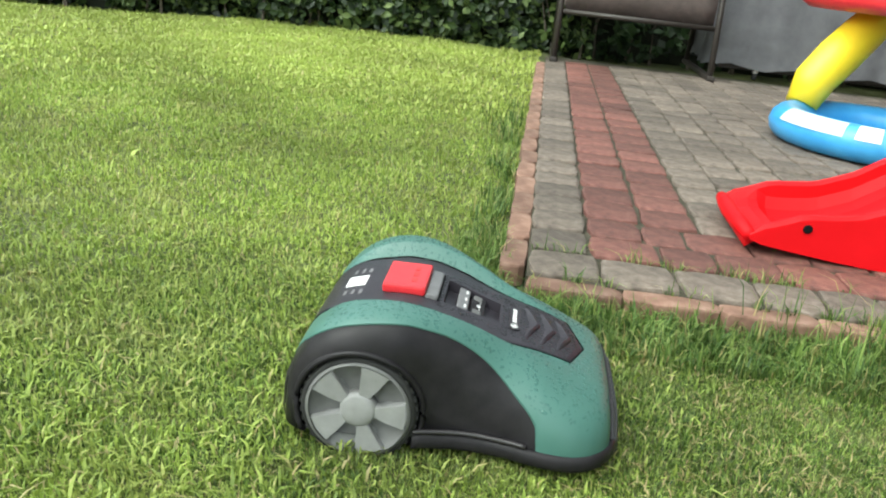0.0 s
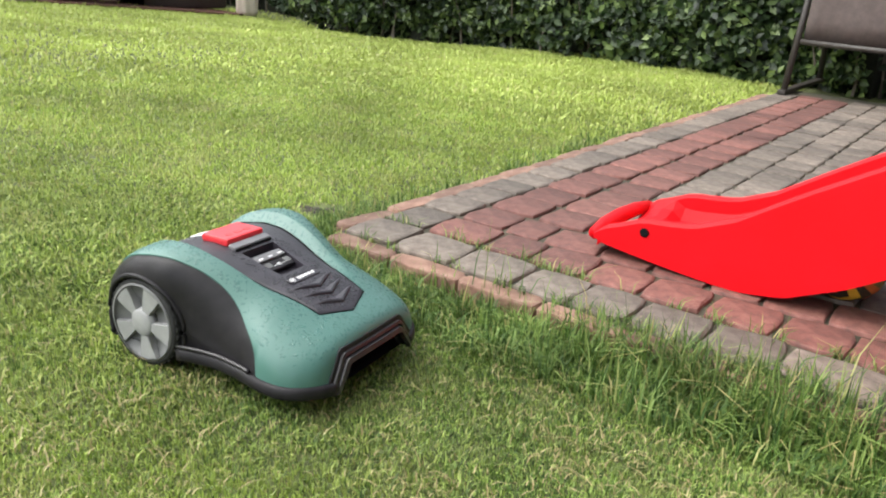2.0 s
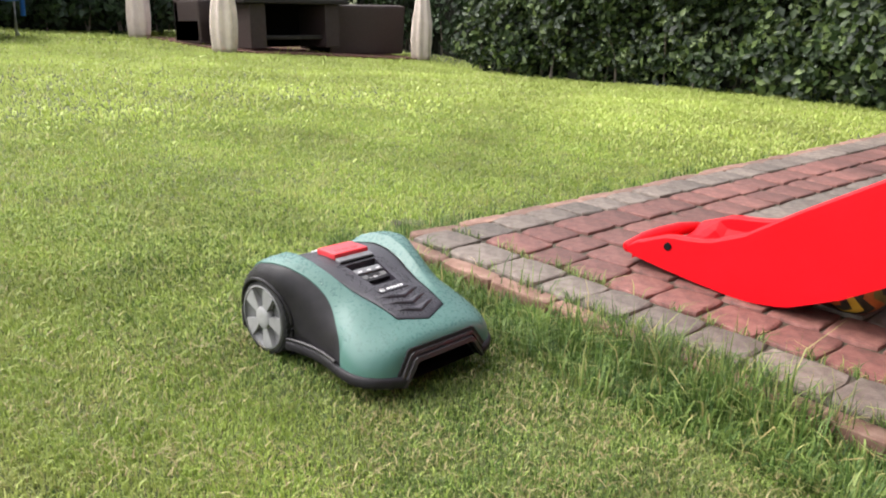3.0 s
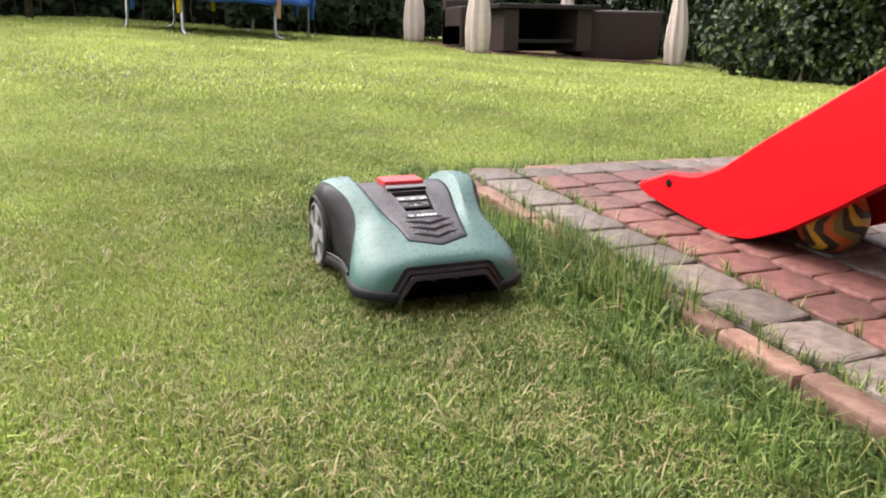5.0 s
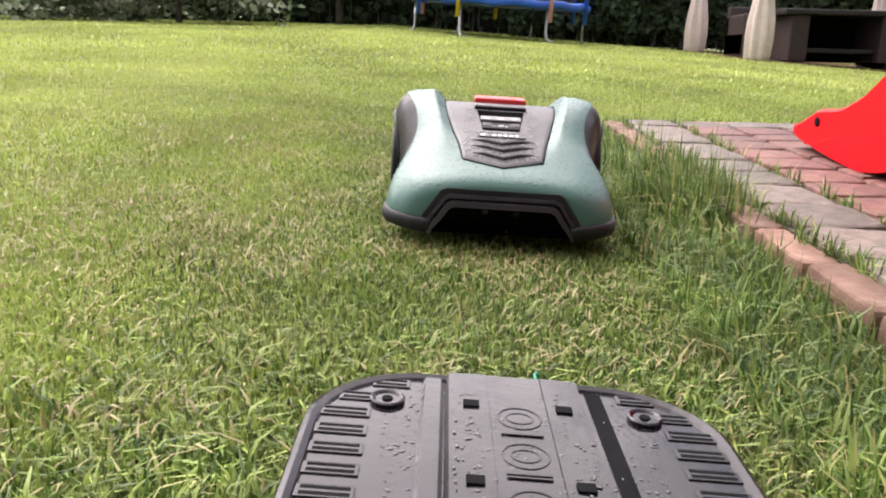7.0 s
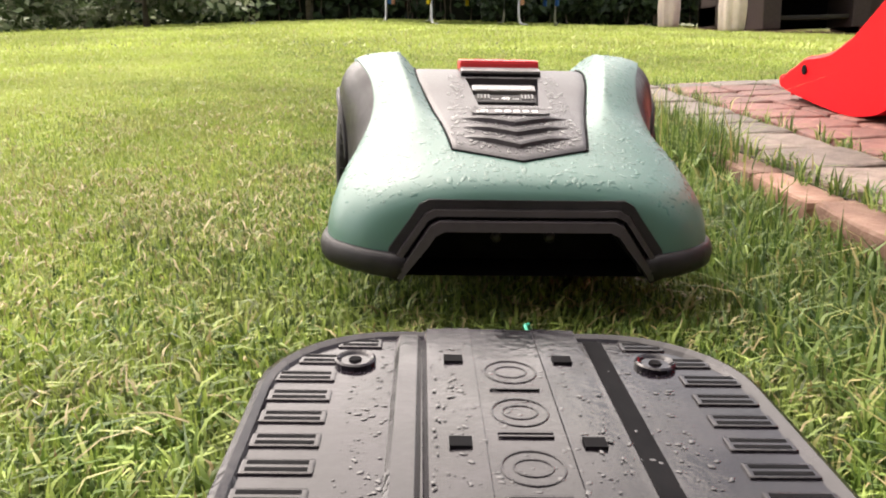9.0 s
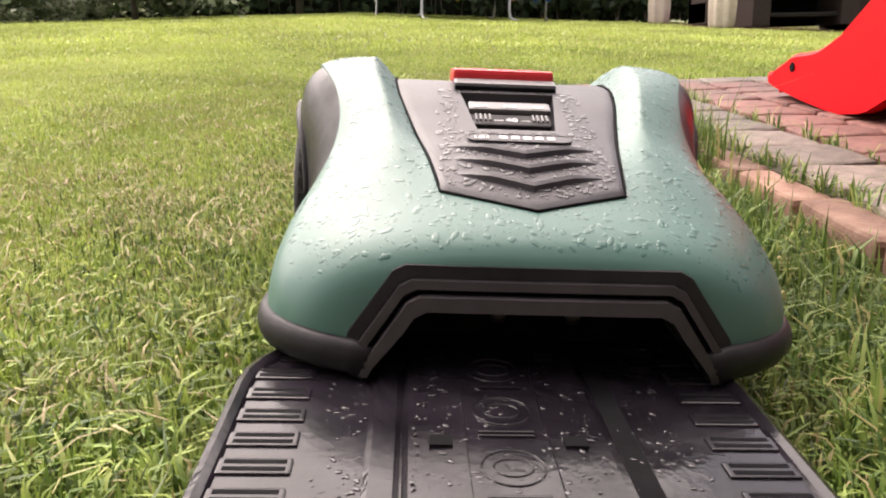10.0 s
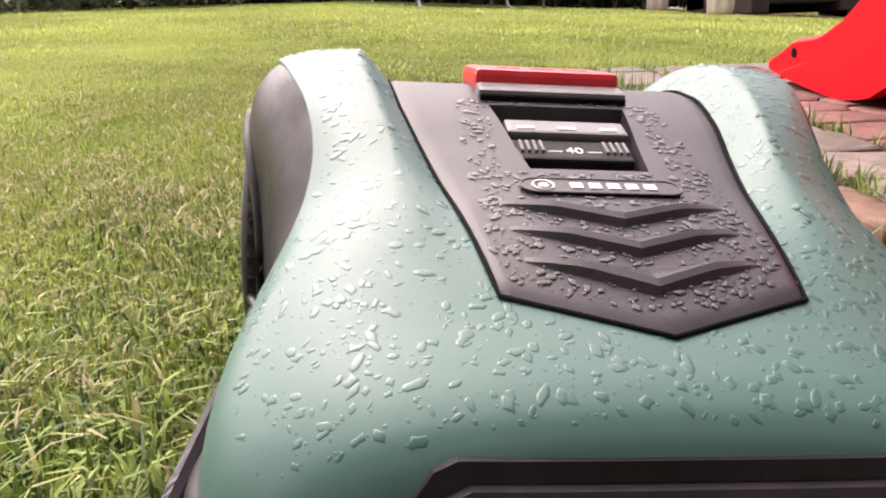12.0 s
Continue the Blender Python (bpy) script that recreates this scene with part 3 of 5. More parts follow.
# ---------------------------------------------------------------- swing seat and covered furniture
def build_swing():
    root = empty("garden_swing", pose(0.05, 4.22, 0.0))
    tagged(root, "dark brown metal garden swing seat with a cloth front", "garden swing")
    W = 1.06
    for x in (0.0, W):
        bm = bmesh.new()
        tube(bm, [(x, -0.10, 0.0), (x + 0.0, 0.02, 0.5), (x, 0.2, 1.3), (x, 0.3, 1.75)], 0.021, 10)
        part("front_post", bm, M["dark_metal"], root, smooth=True)
        bm = bmesh.new()
        tube(bm, [(x, 0.95, 0.0), (x, 0.7, 0.8), (x, 0.42, 1.75)], 0.021, 10)
        part("rear_post", bm, M["dark_metal"], root, smooth=True)
        part("foot", box((0.05, 1.15, 0.03), (x, 0.42, 0.016), 0.008), M["dark_metal"], root)
    bm = bmesh.new()
    tube(bm, [(0.02, -0.02, 0.33), (W - 0.02, -0.02, 0.33)], 0.018, 10)
    part("front_rail", bm, M["dark_metal"], root, smooth=True)
    part("seat", box((W - 0.06, 0.50, 0.06), (W / 2, 0.26, 0.37), 0.02), M["swing_cloth"], root)
    bm = bmesh.new()
    rows = []
    for i in range(15):
        x = 0.03 + (W - 0.06) * i / 14
        rows.append([(x, 0.0 + 0.006 * math.sin(i * 1.3), 0.35), (x, -0.008 + 0.008 * math.sin(i * 0.9), 0.47), (x, 0.01, 0.62), (x, 0.05, 0.80), (x, 0.075, 0.80), (x, 0.035, 0.62), (x, 0.02, 0.47), (x, 0.02, 0.35)])
    vs = grid_faces(bm, rows, True)
    bm.faces.new(vs[0])
    bm.faces.new(vs[-1][::-1])
    part("cloth_front", bm, M["swing_cloth"], root, "brown-grey cloth panel", smooth=True)
    part("backrest", box((W - 0.06, 0.06, 0.5), (W / 2, 0.52, 0.62), 0.02, rot=(-12, 0, 0)), M["swing_cloth"], root)
    bm = bmesh.new()
    tube(bm, [(-0.03, 0.36, 1.75), (W + 0.03, 0.36, 1.75)], 0.021, 10)
    part("top_bar", bm, M["dark_metal"], root, smooth=True)


def build_covered():
    root = empty("covered_furniture", pose(1.16, 4.45, 0.0))
    tagged(root, "garden furniture under a creased grey tarpaulin on casters", "covered furniture")
    bm = bmesh.new()
    L, D, H = 2.1, 0.85, 0.95
    outline = []
    for i in range(84):
        s = i / 84 * 4
        k, f = int(s), s - int(s)
        corners = [(0, 0), (L, 0), (L, D), (0, D)]
        a, b = corners[k], corners[(k + 1) % 4]
        outline.append((a[0] + (b[0] - a[0]) * f, a[1] + (b[1] - a[1]) * f))
    rows = []
    for z in (0.085, 0.12, 0.25, 0.45, 0.70, 0.88, 0.94, 0.95):
        inset = 0.0 if z < 0.9 else (0.03 if z < 0.945 else 0.30)
        row = []
        for i, (x, y) in enumerate(outline):
            w = 0.040 * math.sin(i * 2.3 + 1.5 * z) * (1.1 - z / H) + 0.022 * math.sin(i * 0.9 + z * 5)
            cx, cy = L / 2 - x, D / 2 - y
            n = math.hypot(cx, cy)
            row.append((x + cx / n * (inset + w), y + cy / n * (inset + w), z + (0.018 * math.sin(i * 1.3) if z < 0.1 else 0)))
        rows.append(row)
    vs = grid_faces(bm, rows, True)
    bm.faces.new(vs[-1])
    part("tarpaulin", bm, M["tarp"], root, smooth=True)
    part("base_frame", box((L - 0.12, D - 0.12, 0.05), (L / 2, D / 2, 0.085), 0.01), M["dark_metal"], root)
    for x, y in ((0.33, 0.06), (1.4, 0.06), (0.33, D - 0.1), (1.9, D - 0.1)):
        c = part("caster", box((0.035, 0.05, 0.03), (x, y, 0.062), 0.006), M["steel"], root)
        bm = bmesh.new()
        lathe(bm, [(0.012, -0.012), (0.03, -0.012), (0.03, 0.012), (0.012, 0.012)], pose(x, y, 0.031, 0, 90), 16)
        part("caster_wheel", bm, M["tyre"], c, smooth=False)


# ---------------------------------------------------------------- hedge, shrubs and trees
def leaf_cloud(name, centres, normals, size, material, rng, parent, spread=0.5, sub=""):
    """Folded leaves: two triangles either side of a midrib."""
    n = len(centres)
    nrm = normals + rng.normal(0, spread, (n, 3))
    nrm /= np.linalg.norm(nrm, axis=1)[:, None]
    a = np.cross(nrm, rng.normal(0, 1, (n, 3)))
    a /= np.linalg.norm(a, axis=1)[:, None]
    b = np.cross(nrm, a)
    s = rng.uniform(size[0], size[1], n)[:, None]
    root, tip = centres - a * s * 0.5, centres + a * s * 0.5
    l, r = centres + b * s * 0.3 + nrm * s * 0.1, centres - b * s * 0.3 + nrm * s * 0.1
    co = np.stack([root, l, tip, r], 1)
    return from_arrays(name, co, [[0, 1, 2], [0, 2, 3]], material, "stuff", parent)


def build_hedge(name, a, b, depth, height, n, size, material, label, rng, z0=-0.1, bulge=0.16):
    """A clipped hedge from a to b: a near-black sheet painting the inner shade, and a skin of leaves with hollows and
    bulges.
    """
    a, b = np.array(a, float), np.array(b, float)
    along = b - a
    L = np.hypot(*along)
    along /= L
    out = np.array([along[1], -along[0]])
    root = empty(name, pose(a[0], a[1], z0))
    tagged(root, label, "hedge")
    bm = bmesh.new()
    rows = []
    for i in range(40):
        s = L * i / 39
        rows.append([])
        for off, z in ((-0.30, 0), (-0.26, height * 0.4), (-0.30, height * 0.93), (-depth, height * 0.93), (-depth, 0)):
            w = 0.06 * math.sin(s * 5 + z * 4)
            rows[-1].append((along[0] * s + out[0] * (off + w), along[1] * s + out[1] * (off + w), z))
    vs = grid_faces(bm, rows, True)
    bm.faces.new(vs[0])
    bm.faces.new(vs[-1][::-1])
    part("shade_core", bm, M["shade_core"], root)
    s = rng.uniform(0, L, n)
    z = height * rng.random(n) ** 0.9
    boughs = n // 30
    cs, cz = rng.uniform(0, L, boughs), height * rng.random(boughs) ** 0.9
    pick = rng.integers(0, boughs, n)
    grouped = rng.random(n) < 0.72
    s = np.where(grouped, np.clip(cs[pick] + rng.normal(0, 0.055, n), 0, L), s)
    z = np.where(grouped, np.clip(cz[pick] + rng.normal(0, 0.05, n), 0, height), z)
    proud = np.where(grouped, rng.uniform(-0.03, 0.10, boughs)[pick], -0.05)
    lump = bulge * (np.sin(s * 2.7 + 1.1 * np.sin(z * 3)) * np.sin(z * 3.1 + s * 1.3) + 0.5 * np.sin(s * 7.3 + z * 5.7)) * 0.6
    off = lump + proud - np.abs(rng.normal(0, 0.07, n)) + 0.05 - 0.22 * np.clip(0.25 - z, 0, 0.25) / 0.25
    keep = rng.random(n) > 0.6 * np.clip(0.30 - z, 0, 0.30) / 0.30
    s, z, off = s[keep], z[keep], off[keep]
    c = np.stack([along[0] * s + out[0] * off, along[1] * s + out[1] * off, z], 1)
    nr = np.tile([out[0], out[1], 0.45], (len(s), 1))
    leaf_cloud("leaves", c, nr, size, material, rng, root, 0.6)
    t = int(n * 0.18)
    s = rng.uniform(0, L, t)
    c = np.stack([along[0] * s - out[0] * rng.uniform(0, depth, t), along[1] * s - out[1] * rng.uniform(0, depth, t), height * 0.93 + rng.normal(0.03, 0.05, t)], 1)
    leaf_cloud("top_leaves", c, np.tile([0, 0, 1.0], (t, 1)), size, material, rng, root, 0.6)
    bm = bmesh.new()
    r2 = random.Random(5)
    for _ in range(int(L * 5)):
        s = r2.uniform(0, L)
        p = Vector((along[0] * s - out[0] * 0.12, along[1] * s - out[1] * 0.12, 0))
        tube(bm, [p, p + Vector((r2.uniform(-.05, .05), r2.uniform(-.05, .05), 0.3)), p + Vector((out[0] * 0.1 + r2.uniform(-.1, .1), out[1] * 0.1, 0.6))], [0.016, 0.012, 0.005], 5)
    part("undergrowth", bm, M["bark"], root)["kind"] = "stuff"


def build_tree(name, x, y, height, rad, rng, label, material, leaf=(0.10, 0.2), n=9000, low=0.15, trunk_r=0.09):
    root = empty(name, pose(x, y, float(lawn_z(x, y)) - 0.02))
    tagged(root, label, "tree")
    bm = bmesh.new()
    r2 = random.Random(int(abs(x * 31 + y * 17)))
    tube(bm, [(0, 0, 0), (0.02, 0.01, height * 0.3), (-0.02, 0.03, height * 0.6), (0.0, 0.0, height * 0.95)], [trunk_r, trunk_r * 0.8, trunk_r * 0.5, 0.015], 9)
    part("trunk", bm, M["bark"], root, smooth=True)
    bm = bmesh.new()
    tips = []
    for i in range(26):
        h = height * r2.uniform(low + 0.03, 0.92)
        a = r2.uniform(0, 6.28)
        l = rad * (1.05 - 0.75 * (h / height)) * r2.uniform(0.7, 1.1)
        e = Vector((math.cos(a) * l, math.sin(a) * l, h - 0.12 * l))
        m_ = Vector((math.cos(a) * l * 0.5, math.sin(a) * l * 0.5, h + 0.05 * l))
        tube(bm, [(0, 0, h), m_, e], [trunk_r * 0.3, trunk_r * 0.2, 0.008], 5)
        tips += [m_, (m_ + e) / 2, e, e]
    part("limbs", bm, M["bark"], root)
    t = np.array([list(p) for p in tips])
    c = t[rng.integers(0, len(t), n)] + rng.normal(0, 0.16, (n, 3)) * np.array([1, 1, 0.75])
    leaf_cloud("crown", c, np.tile([0.3, 0, 0.8], (n, 1)), leaf, material, rng, root, 0.9)


# ---------------------------------------------------------------- gazebo
def build_gazebo():
    posts = {"front_left": (-7.30, 3.05), "front_right": (-7.15, 5.92), "rear_left": (-9.75, 3.0), "rear_right": (-9.9, 5.7)}
    root = empty("gazebo", pose(-7.3, 3.05, -0.2))
    tagged(root, "dark garden gazebo with cream curtains tied to its posts", "gazebo")
    o = Vector((-7.3, 3.05, -0.2))
    for k, (x, y) in posts.items():
        px, py, pz = x - o.x, y - o.y, float(lawn_z(x, y)) - o.z - 0.02
        part("post", box((0.09, 0.09, 2.3), (px, py, pz + 1.15), 0.008), M["dark_metal"], root)
        bm = bmesh.new()
        rows = []
        for z, r, sx in ((0.02, 0.125, 0.0), (0.08, 0.14, 0.01), (0.3, 0.15, 0.01), (0.5, 0.14, 0.02), (0.75, 0.105, 0.02), (0.9, 0.085, 0.01), (1.05, 0.09, 0), (1.4, 0.12, 0), (2.2, 0.17, 0)):
            row = []
            for i in range(36):
                a = i * math.pi / 18
                rr = r * (1 + 0.13 * math.sin(a * 7 + z * 1.5) + 0.05 * math.sin(a * 3))
                row.append((px + 0.03 + sx + rr * math.cos(a) * 0.8, py + rr * math.sin(a), pz + z))
            rows.append(row)
        vs = grid_faces(bm, rows, True)
        bm.faces.new(vs[0])
        bm.faces.new(vs[-1][::-1])
        part("curtain", bm, M["curtain"], root, "cream curtain gathered and tied", smooth=True)
    c = [Vector((x - o.x, y - o.y, 2.25)) for x, y in (posts["front_left"], posts["front_right"], posts["rear_right"], posts["rear_left"])]
    for i in range(4):
        bm = bmesh.new()
        tube(bm, [c[i], c[(i + 1) % 4]], 0.045, 6)
        part("roof_beam", bm, M["dark_metal"], root)
    ob = mesh_ob("gazebo_floor", prism(bmesh.new(), [(-7.2, 3.2), (-7.05, 5.95), (-9.95, 5.8), (-9.85, 3.0)], -0.32, -0.085), M["deck"])
    ob.matrix_world = Matrix.Rotation(radians(-3.1), 4, "X") @ pose(0, 0, 0.17)
    tagged(ob, "red-brown deck floor under the gazebo", "deck", kind="structure")


def gz(x, y):
    return 0.072 - 0.0545 * y


def sofa(name, x, y, w, rz, label):
    root = empty(name, pose(x, y, gz(x, y) + 0.02, -3.1, 0, rz))
    tagged(root, label, "sofa", group="rattan seats under the gazebo")
    part("base", box((w, 0.75, 0.30), (0, 0, 0.16), 0.02), M["rattan"], root)
    part("backrest", box((w, 0.16, 0.66), (0, 0.30, 0.34), 0.03), M["rattan"], root)
    for s in (-1, 1):
        part("armrest", box((0.16, 0.75, 0.54), (s * (w / 2 - 0.08), 0, 0.28), 0.03), M["rattan"], root)
    for s in (-0.5, 0.5):
        part("cushion", box((w / 2 - 0.18, 0.56, 0.12), (s * (w / 2 - 0.16), -0.06, 0.37), 0.04, 3), M["table"], root)


def build_gazebo_furniture():
    sofa("rattan_sofa", -8.55, 3.55, 0.75, 90, "dark brown rattan armchair seen from behind")
    sofa("rattan_sofa", -7.95, 5.35, 1.25, -90, "dark brown rattan sofa with its back to the lawn")
    root = empty("bar_table", pose(-7.75, 4.12, gz(-7.75, 4.12) + 0.02, -3.1, 0, 90))
    tagged(root, "black-brown wooden garden table with a thick top", "table")
    part("tabletop", box((1.5, 0.85, 0.06), (0, 0, 0.60), 0.012), M["table"], root)
    for s in (-1, 1):
        part("side_panel", box((0.22, 0.72, 0.54), (s * 0.54, 0, 0.30), 0.015), M["rattan"], root)
    part("shelf", box((0.86, 0.6, 0.05), (0, 0.02, 0.16), 0.01), M["table"], root)
    part("rear_panel", box((0.86, 0.04, 0.54), (0, 0.30, 0.30), 0.008), M["void"], root)


# ---------------------------------------------------------------- trampoline
def build_trampoline():
    cx, cy, R, H = -8.55, 0.02, 1.16, 0.50
    root = empty("trampoline", pose(cx, cy, 0.08 - 0.055 * cy - 0.02, -2.4, 0, 0))
    tagged(root, "round trampoline with blue padding, steel legs and coloured net poles", "trampoline")
    bm = bmesh.new()
    rows = []
    for i in range(49):
        a = i * 2 * math.pi / 48
        w = 0.012 * math.sin(i * 1.7)
        rows.append([(math.cos(a) * r, math.sin(a) * r, z + w) for r, z in ((R + 0.02, H - 0.095), (R + 0.03, H - 0.02), (R, H), (R - 0.24, H - 0.01), (R - 0.25, H - 0.03), (R - 0.01, H - 0.035), (R, H - 0.09))])
    grid_faces(bm, rows, True)
    part("safety_pad", bm, M["blue"], root, "bright blue vinyl padding", smooth=True)
    for a0, a1, m_ in ((-32, -8, M["button"]), (12, 36, M["yellow"])):
        bm = bmesh.new()
        grid_faces(bm, [[(math.cos(a) * r, math.sin(a) * r, H + 0.016) for r in (R - 0.02, R - 0.22)] for a in np.linspace(radians(a0), radians(a1), 10)])
        part("pad_section", bm, m_, root)
    bm = bmesh.new()
    lathe(bm, [(R - 0.24, H - 0.05), (0.01, H - 0.06)], Matrix(), 40)
    part("jumping_mat", bm, M["net"], root)
    bm = bmesh.new()
    tube(bm, [(math.cos(a) * (R - 0.01), math.sin(a) * (R - 0.01), H - 0.06) for a in np.linspace(0, 2 * math.pi, 41)[:-1]], 0.02, 8, True)
    part("rim", bm, M["steel"], root, smooth=True)
    for a in (-28, 28, 92, 152, 208, 268):
        a = radians(a)
        for k in (0.11,):
            ca, sa = math.cos(a), math.sin(a)
            bm = bmesh.new()
            t = (-sa, ca)
            pts = [(ca * R * 0.97, sa * R * 0.97, H - 0.06), (ca * R * 0.97, sa * R * 0.97, 0.12), (ca * R * 0.975 + t[0] * 0.015, sa * R * 0.975 + t[1] * 0.015, 0.05), (ca * R + t[0] * 0.05, sa * R + t[1] * 0.05, 0.02), (ca * R + t[0] * k, sa * R + t[1] * k, 0.015)]
            tube(bm, pts, 0.018, 8)
            part("leg", bm, M["steel"], root, smooth=True)
    for i, a in enumerate((-62, -28, 28, 62, 118, 180, 242)):
        a = radians(a)
        bm = bmesh.new()
        ca, sa = math.cos(a) * (R + 0.035), math.sin(a) * (R + 0.035)
        tube(bm, [(ca, sa, H - 0.25), (ca, sa, H + 0.7), (ca, sa, H + 1.6)], 0.026, 10)
        part("net_pole", bm, [M["blue"], M["yellow"], M["pink"], M["blue"]][i % 4], root, smooth=True)
    bm = bmesh.new()
    for i in range(96):
        a = i * 2 * math.pi / 96
        x, y = math.cos(a) * (R - 0.2), math.sin(a) * (R - 0.2)
        tube(bm, [(x, y, H - 0.02), (x, y, H + 1.5)], 0.006, 3)
    for j in range(24):
        z = H + 0.05 + j * 0.062
        tube(bm, [(math.cos(a) * (R - 0.2), math.sin(a) * (R - 0.2), z) for a in np.linspace(0, 2 * math.pi, 41)[:-1]], 0.005, 3, True)
    part("safety_net", bm, M["net"], root)


build_slide()
build_ball()
build_pool()
build_swing()
build_covered()
RNG = np.random.default_rng(11)
build_hedge("laurel_hedge", (-5.6, 5.5), (0.35, 5.15), 0.9, 2.0, 34000, (0.045, 0.115), M["leaf"], "dense dark green garden hedge behind the lawn", RNG, z0=-0.22, bulge=0.30)
build_hedge("conifer_hedge", (0.35, 5.5), (6.5, 6.2), 0.9, 2.2, 7000, (0.07, 0.13), M["leaf_dark"], "dark hedge behind the garden swing", RNG, z0=-0.1)
build_hedge("conifer_hedge", (-11.2, 7.4), (-5.6, 7.0), 0.9, 2.4, 7000, (0.09, 0.16), M["leaf_dark"], "dark hedge beyond the gazebo", RNG, z0=-0.35)
build_hedge("conifer_hedge", (-11.6, -13.0), (-11.2, 7.4), 1.2, 2.8, 26000, (0.10, 0.20), M["leaf_dark"], "tall dark conifer hedge at the far end of the lawn", RNG, z0=0.0)
build_hedge("shrub_border", (-10.3, 0.3), (-10.25, 3.9), 0.8, 1.5, 7000, (0.08, 0.15), M["leaf_dark"], "dark shrub border between trampoline and gazebo", RNG, z0=-0.05)
build_tree("shade_tree", -10.4, -2.38, 4.2, 1.5, RNG, "slim tree with a bare grey trunk before the hedge", M["leaf_dark"], low=0.35, trunk_r=0.06)
build_tree("variegated_shrub", -7.9, -4.05, 2.0, 1.5, RNG, "spreading shrub with pale variegated leaves", M["leaf_pale"], (0.08, 0.17), 9000, 0.1, 0.05)
build_tree("variegated_shrub", -8.4, -6.3, 1.9, 1.5, RNG, "spreading shrub with pale variegated leaves", M["leaf_pale"], (0.08, 0.16), 6000, 0.1, 0.05)
build_gazebo()
build_gazebo_furniture()
build_trampoline()


# ---------------------------------------------------------------- docking plate
def build_dock():
    root = empty("docking_plate", DOCK_AT)
    tagged(root, "wet black plastic docking plate lying on the lawn", "docking plate")
    L, H = 0.78, 0.158

    def outline(inset):
        h, r = H - inset, 0.085 - inset * 0.5
        pts = []
        for s in (1, -1):
            arc = [(inset + r - r * math.sin(a), s * (h - r + r * math.cos(a))) for a in np.linspace(0, math.pi / 2, 9)]
            pts += arc if s > 0 else arc[::-1]
        return [(L, H - inset)] + pts + [(L, -H + inset)]
    bm = bmesh.new()
    rows = [[(x, y, z) for x, y in outline(i)] for i, z in ((0.0, -0.035), (0.0, -0.008), (0.003, -0.002), (0.007, 0.0), (0.011, -0.002), (0.013, -0.004))]
    vs = grid_faces(bm, rows, True)
    bm.faces.new(vs[-1])
    part("plate", bm, M["dock"], root)
    # raised middle track between two wheel grooves
    for y0, y1, name in ((-0.052, 0.052, "middle_track"),):
        bm = bmesh.new()
        grid_faces(bm, [[(x, y, z) for y, z in ((y0 - 0.003, -0.0038), (y0, 0.001), (y0 + 0.03, 0.002), (y0 + 0.0305, 0.0012), (y1 - 0.0305, 0.0012), (y1 - 0.03, 0.002), (y1, 0.001), (y1 + 0.002, -0.0038))] for x in np.linspace(0.004, L, 30)])
        part(name, bm, M["dock"], root)
    for s, w in ((-1, 0.009), (1, 0.0065)):
        bm = bmesh.new()
        rows = []
        for x in np.linspace(0.004, L, 20):
            y = s * (0.064 + 0.006 * x)
            rows.append([(x, y - w, -0.0036), (x, y - w + 0.003, -0.0015 if s < 0 else -0.0034), (x, y + w - 0.003, -0.0015 if s < 0 else -0.0034), (x, y + w, -0.0036)])
        grid_faces(bm, rows)
        # right groove: a flat strip with its shade painted near-black
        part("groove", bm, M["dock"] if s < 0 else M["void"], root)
    for s in (1, -1):
        for i in range(13):
            x = 0.022 + i * 0.0262
            w = 0.037 if i > 1 else 0.030
            ym = 0.146 - w / 2 - (0.034, 0.011)[i] if i < 2 else 0.146 - w / 2
            bm = bmesh.new()
            soft_box(bm, (0.014, w, 0.006), pose(x, s * ym, -0.0056), 0.0012, 2)
            rib = part("grip_rib", bm, M["dock"], root)
            # slots are thin near-black slabs painting the shade of openings
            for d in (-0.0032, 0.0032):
                part("slot_shade", box((0.0034, w - 0.006, 0.002), (x + d, s * ym, -0.0034), 0), M["void"], rib)
        bm = bmesh.new()
        lathe(bm, [(0.0135, -0.004), (0.0135, -0.001), (0.012, 0.0), (0.0105, -0.0008), (0.009, -0.002)], pose(0.052, s * 0.0985, 0), 20)
        sc = part("screw_boss", bm, M["dock"], root)
        # screw opening is a near-black plug, shade by colour
        bm = bmesh.new()
        lathe(bm, [(0.0045, -0.002), (0.004, -0.0008)], pose(0.052, s * 0.0985, 0), 10)
        part("screw_hole_shade", bm, M["void"], sc)
        # square holes are proud near-black slabs, their shade put in the colour
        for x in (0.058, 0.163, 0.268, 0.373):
            part("square_hole_shade", box((0.010, 0.012, 0.002), (x, s * 0.0352, 0.0022), 0), M["void"], root)
    for x in (0.075, 0.128, 0.186, 0.24):
        bm = bmesh.new()
        tube(bm, [(x + 0.016 * math.cos(a), 0.016 * math.sin(a), 0.0012) for a in np.linspace(0, 2 * math.pi, 25)[:-1]], 0.0007, 6, True)
        tube(bm, [(x + 0.008 * math.cos(a), 0.010 * math.sin(a), 0.0012) for a in np.linspace(0, 2 * math.pi, 17)[:-1]], 0.0006, 6, True)
        part("embossed_ring", bm, M["dock"], root, smooth=True)
    for i, x in enumerate((0.100, 0.152, 0.156, 0.212)):
        part("embossed_bar", box((0.0022, 0.030, 0.002), (x, 0, 0.0016), 0.0006), M["dock"], root)
    wet = []
    rr = random.Random(31)
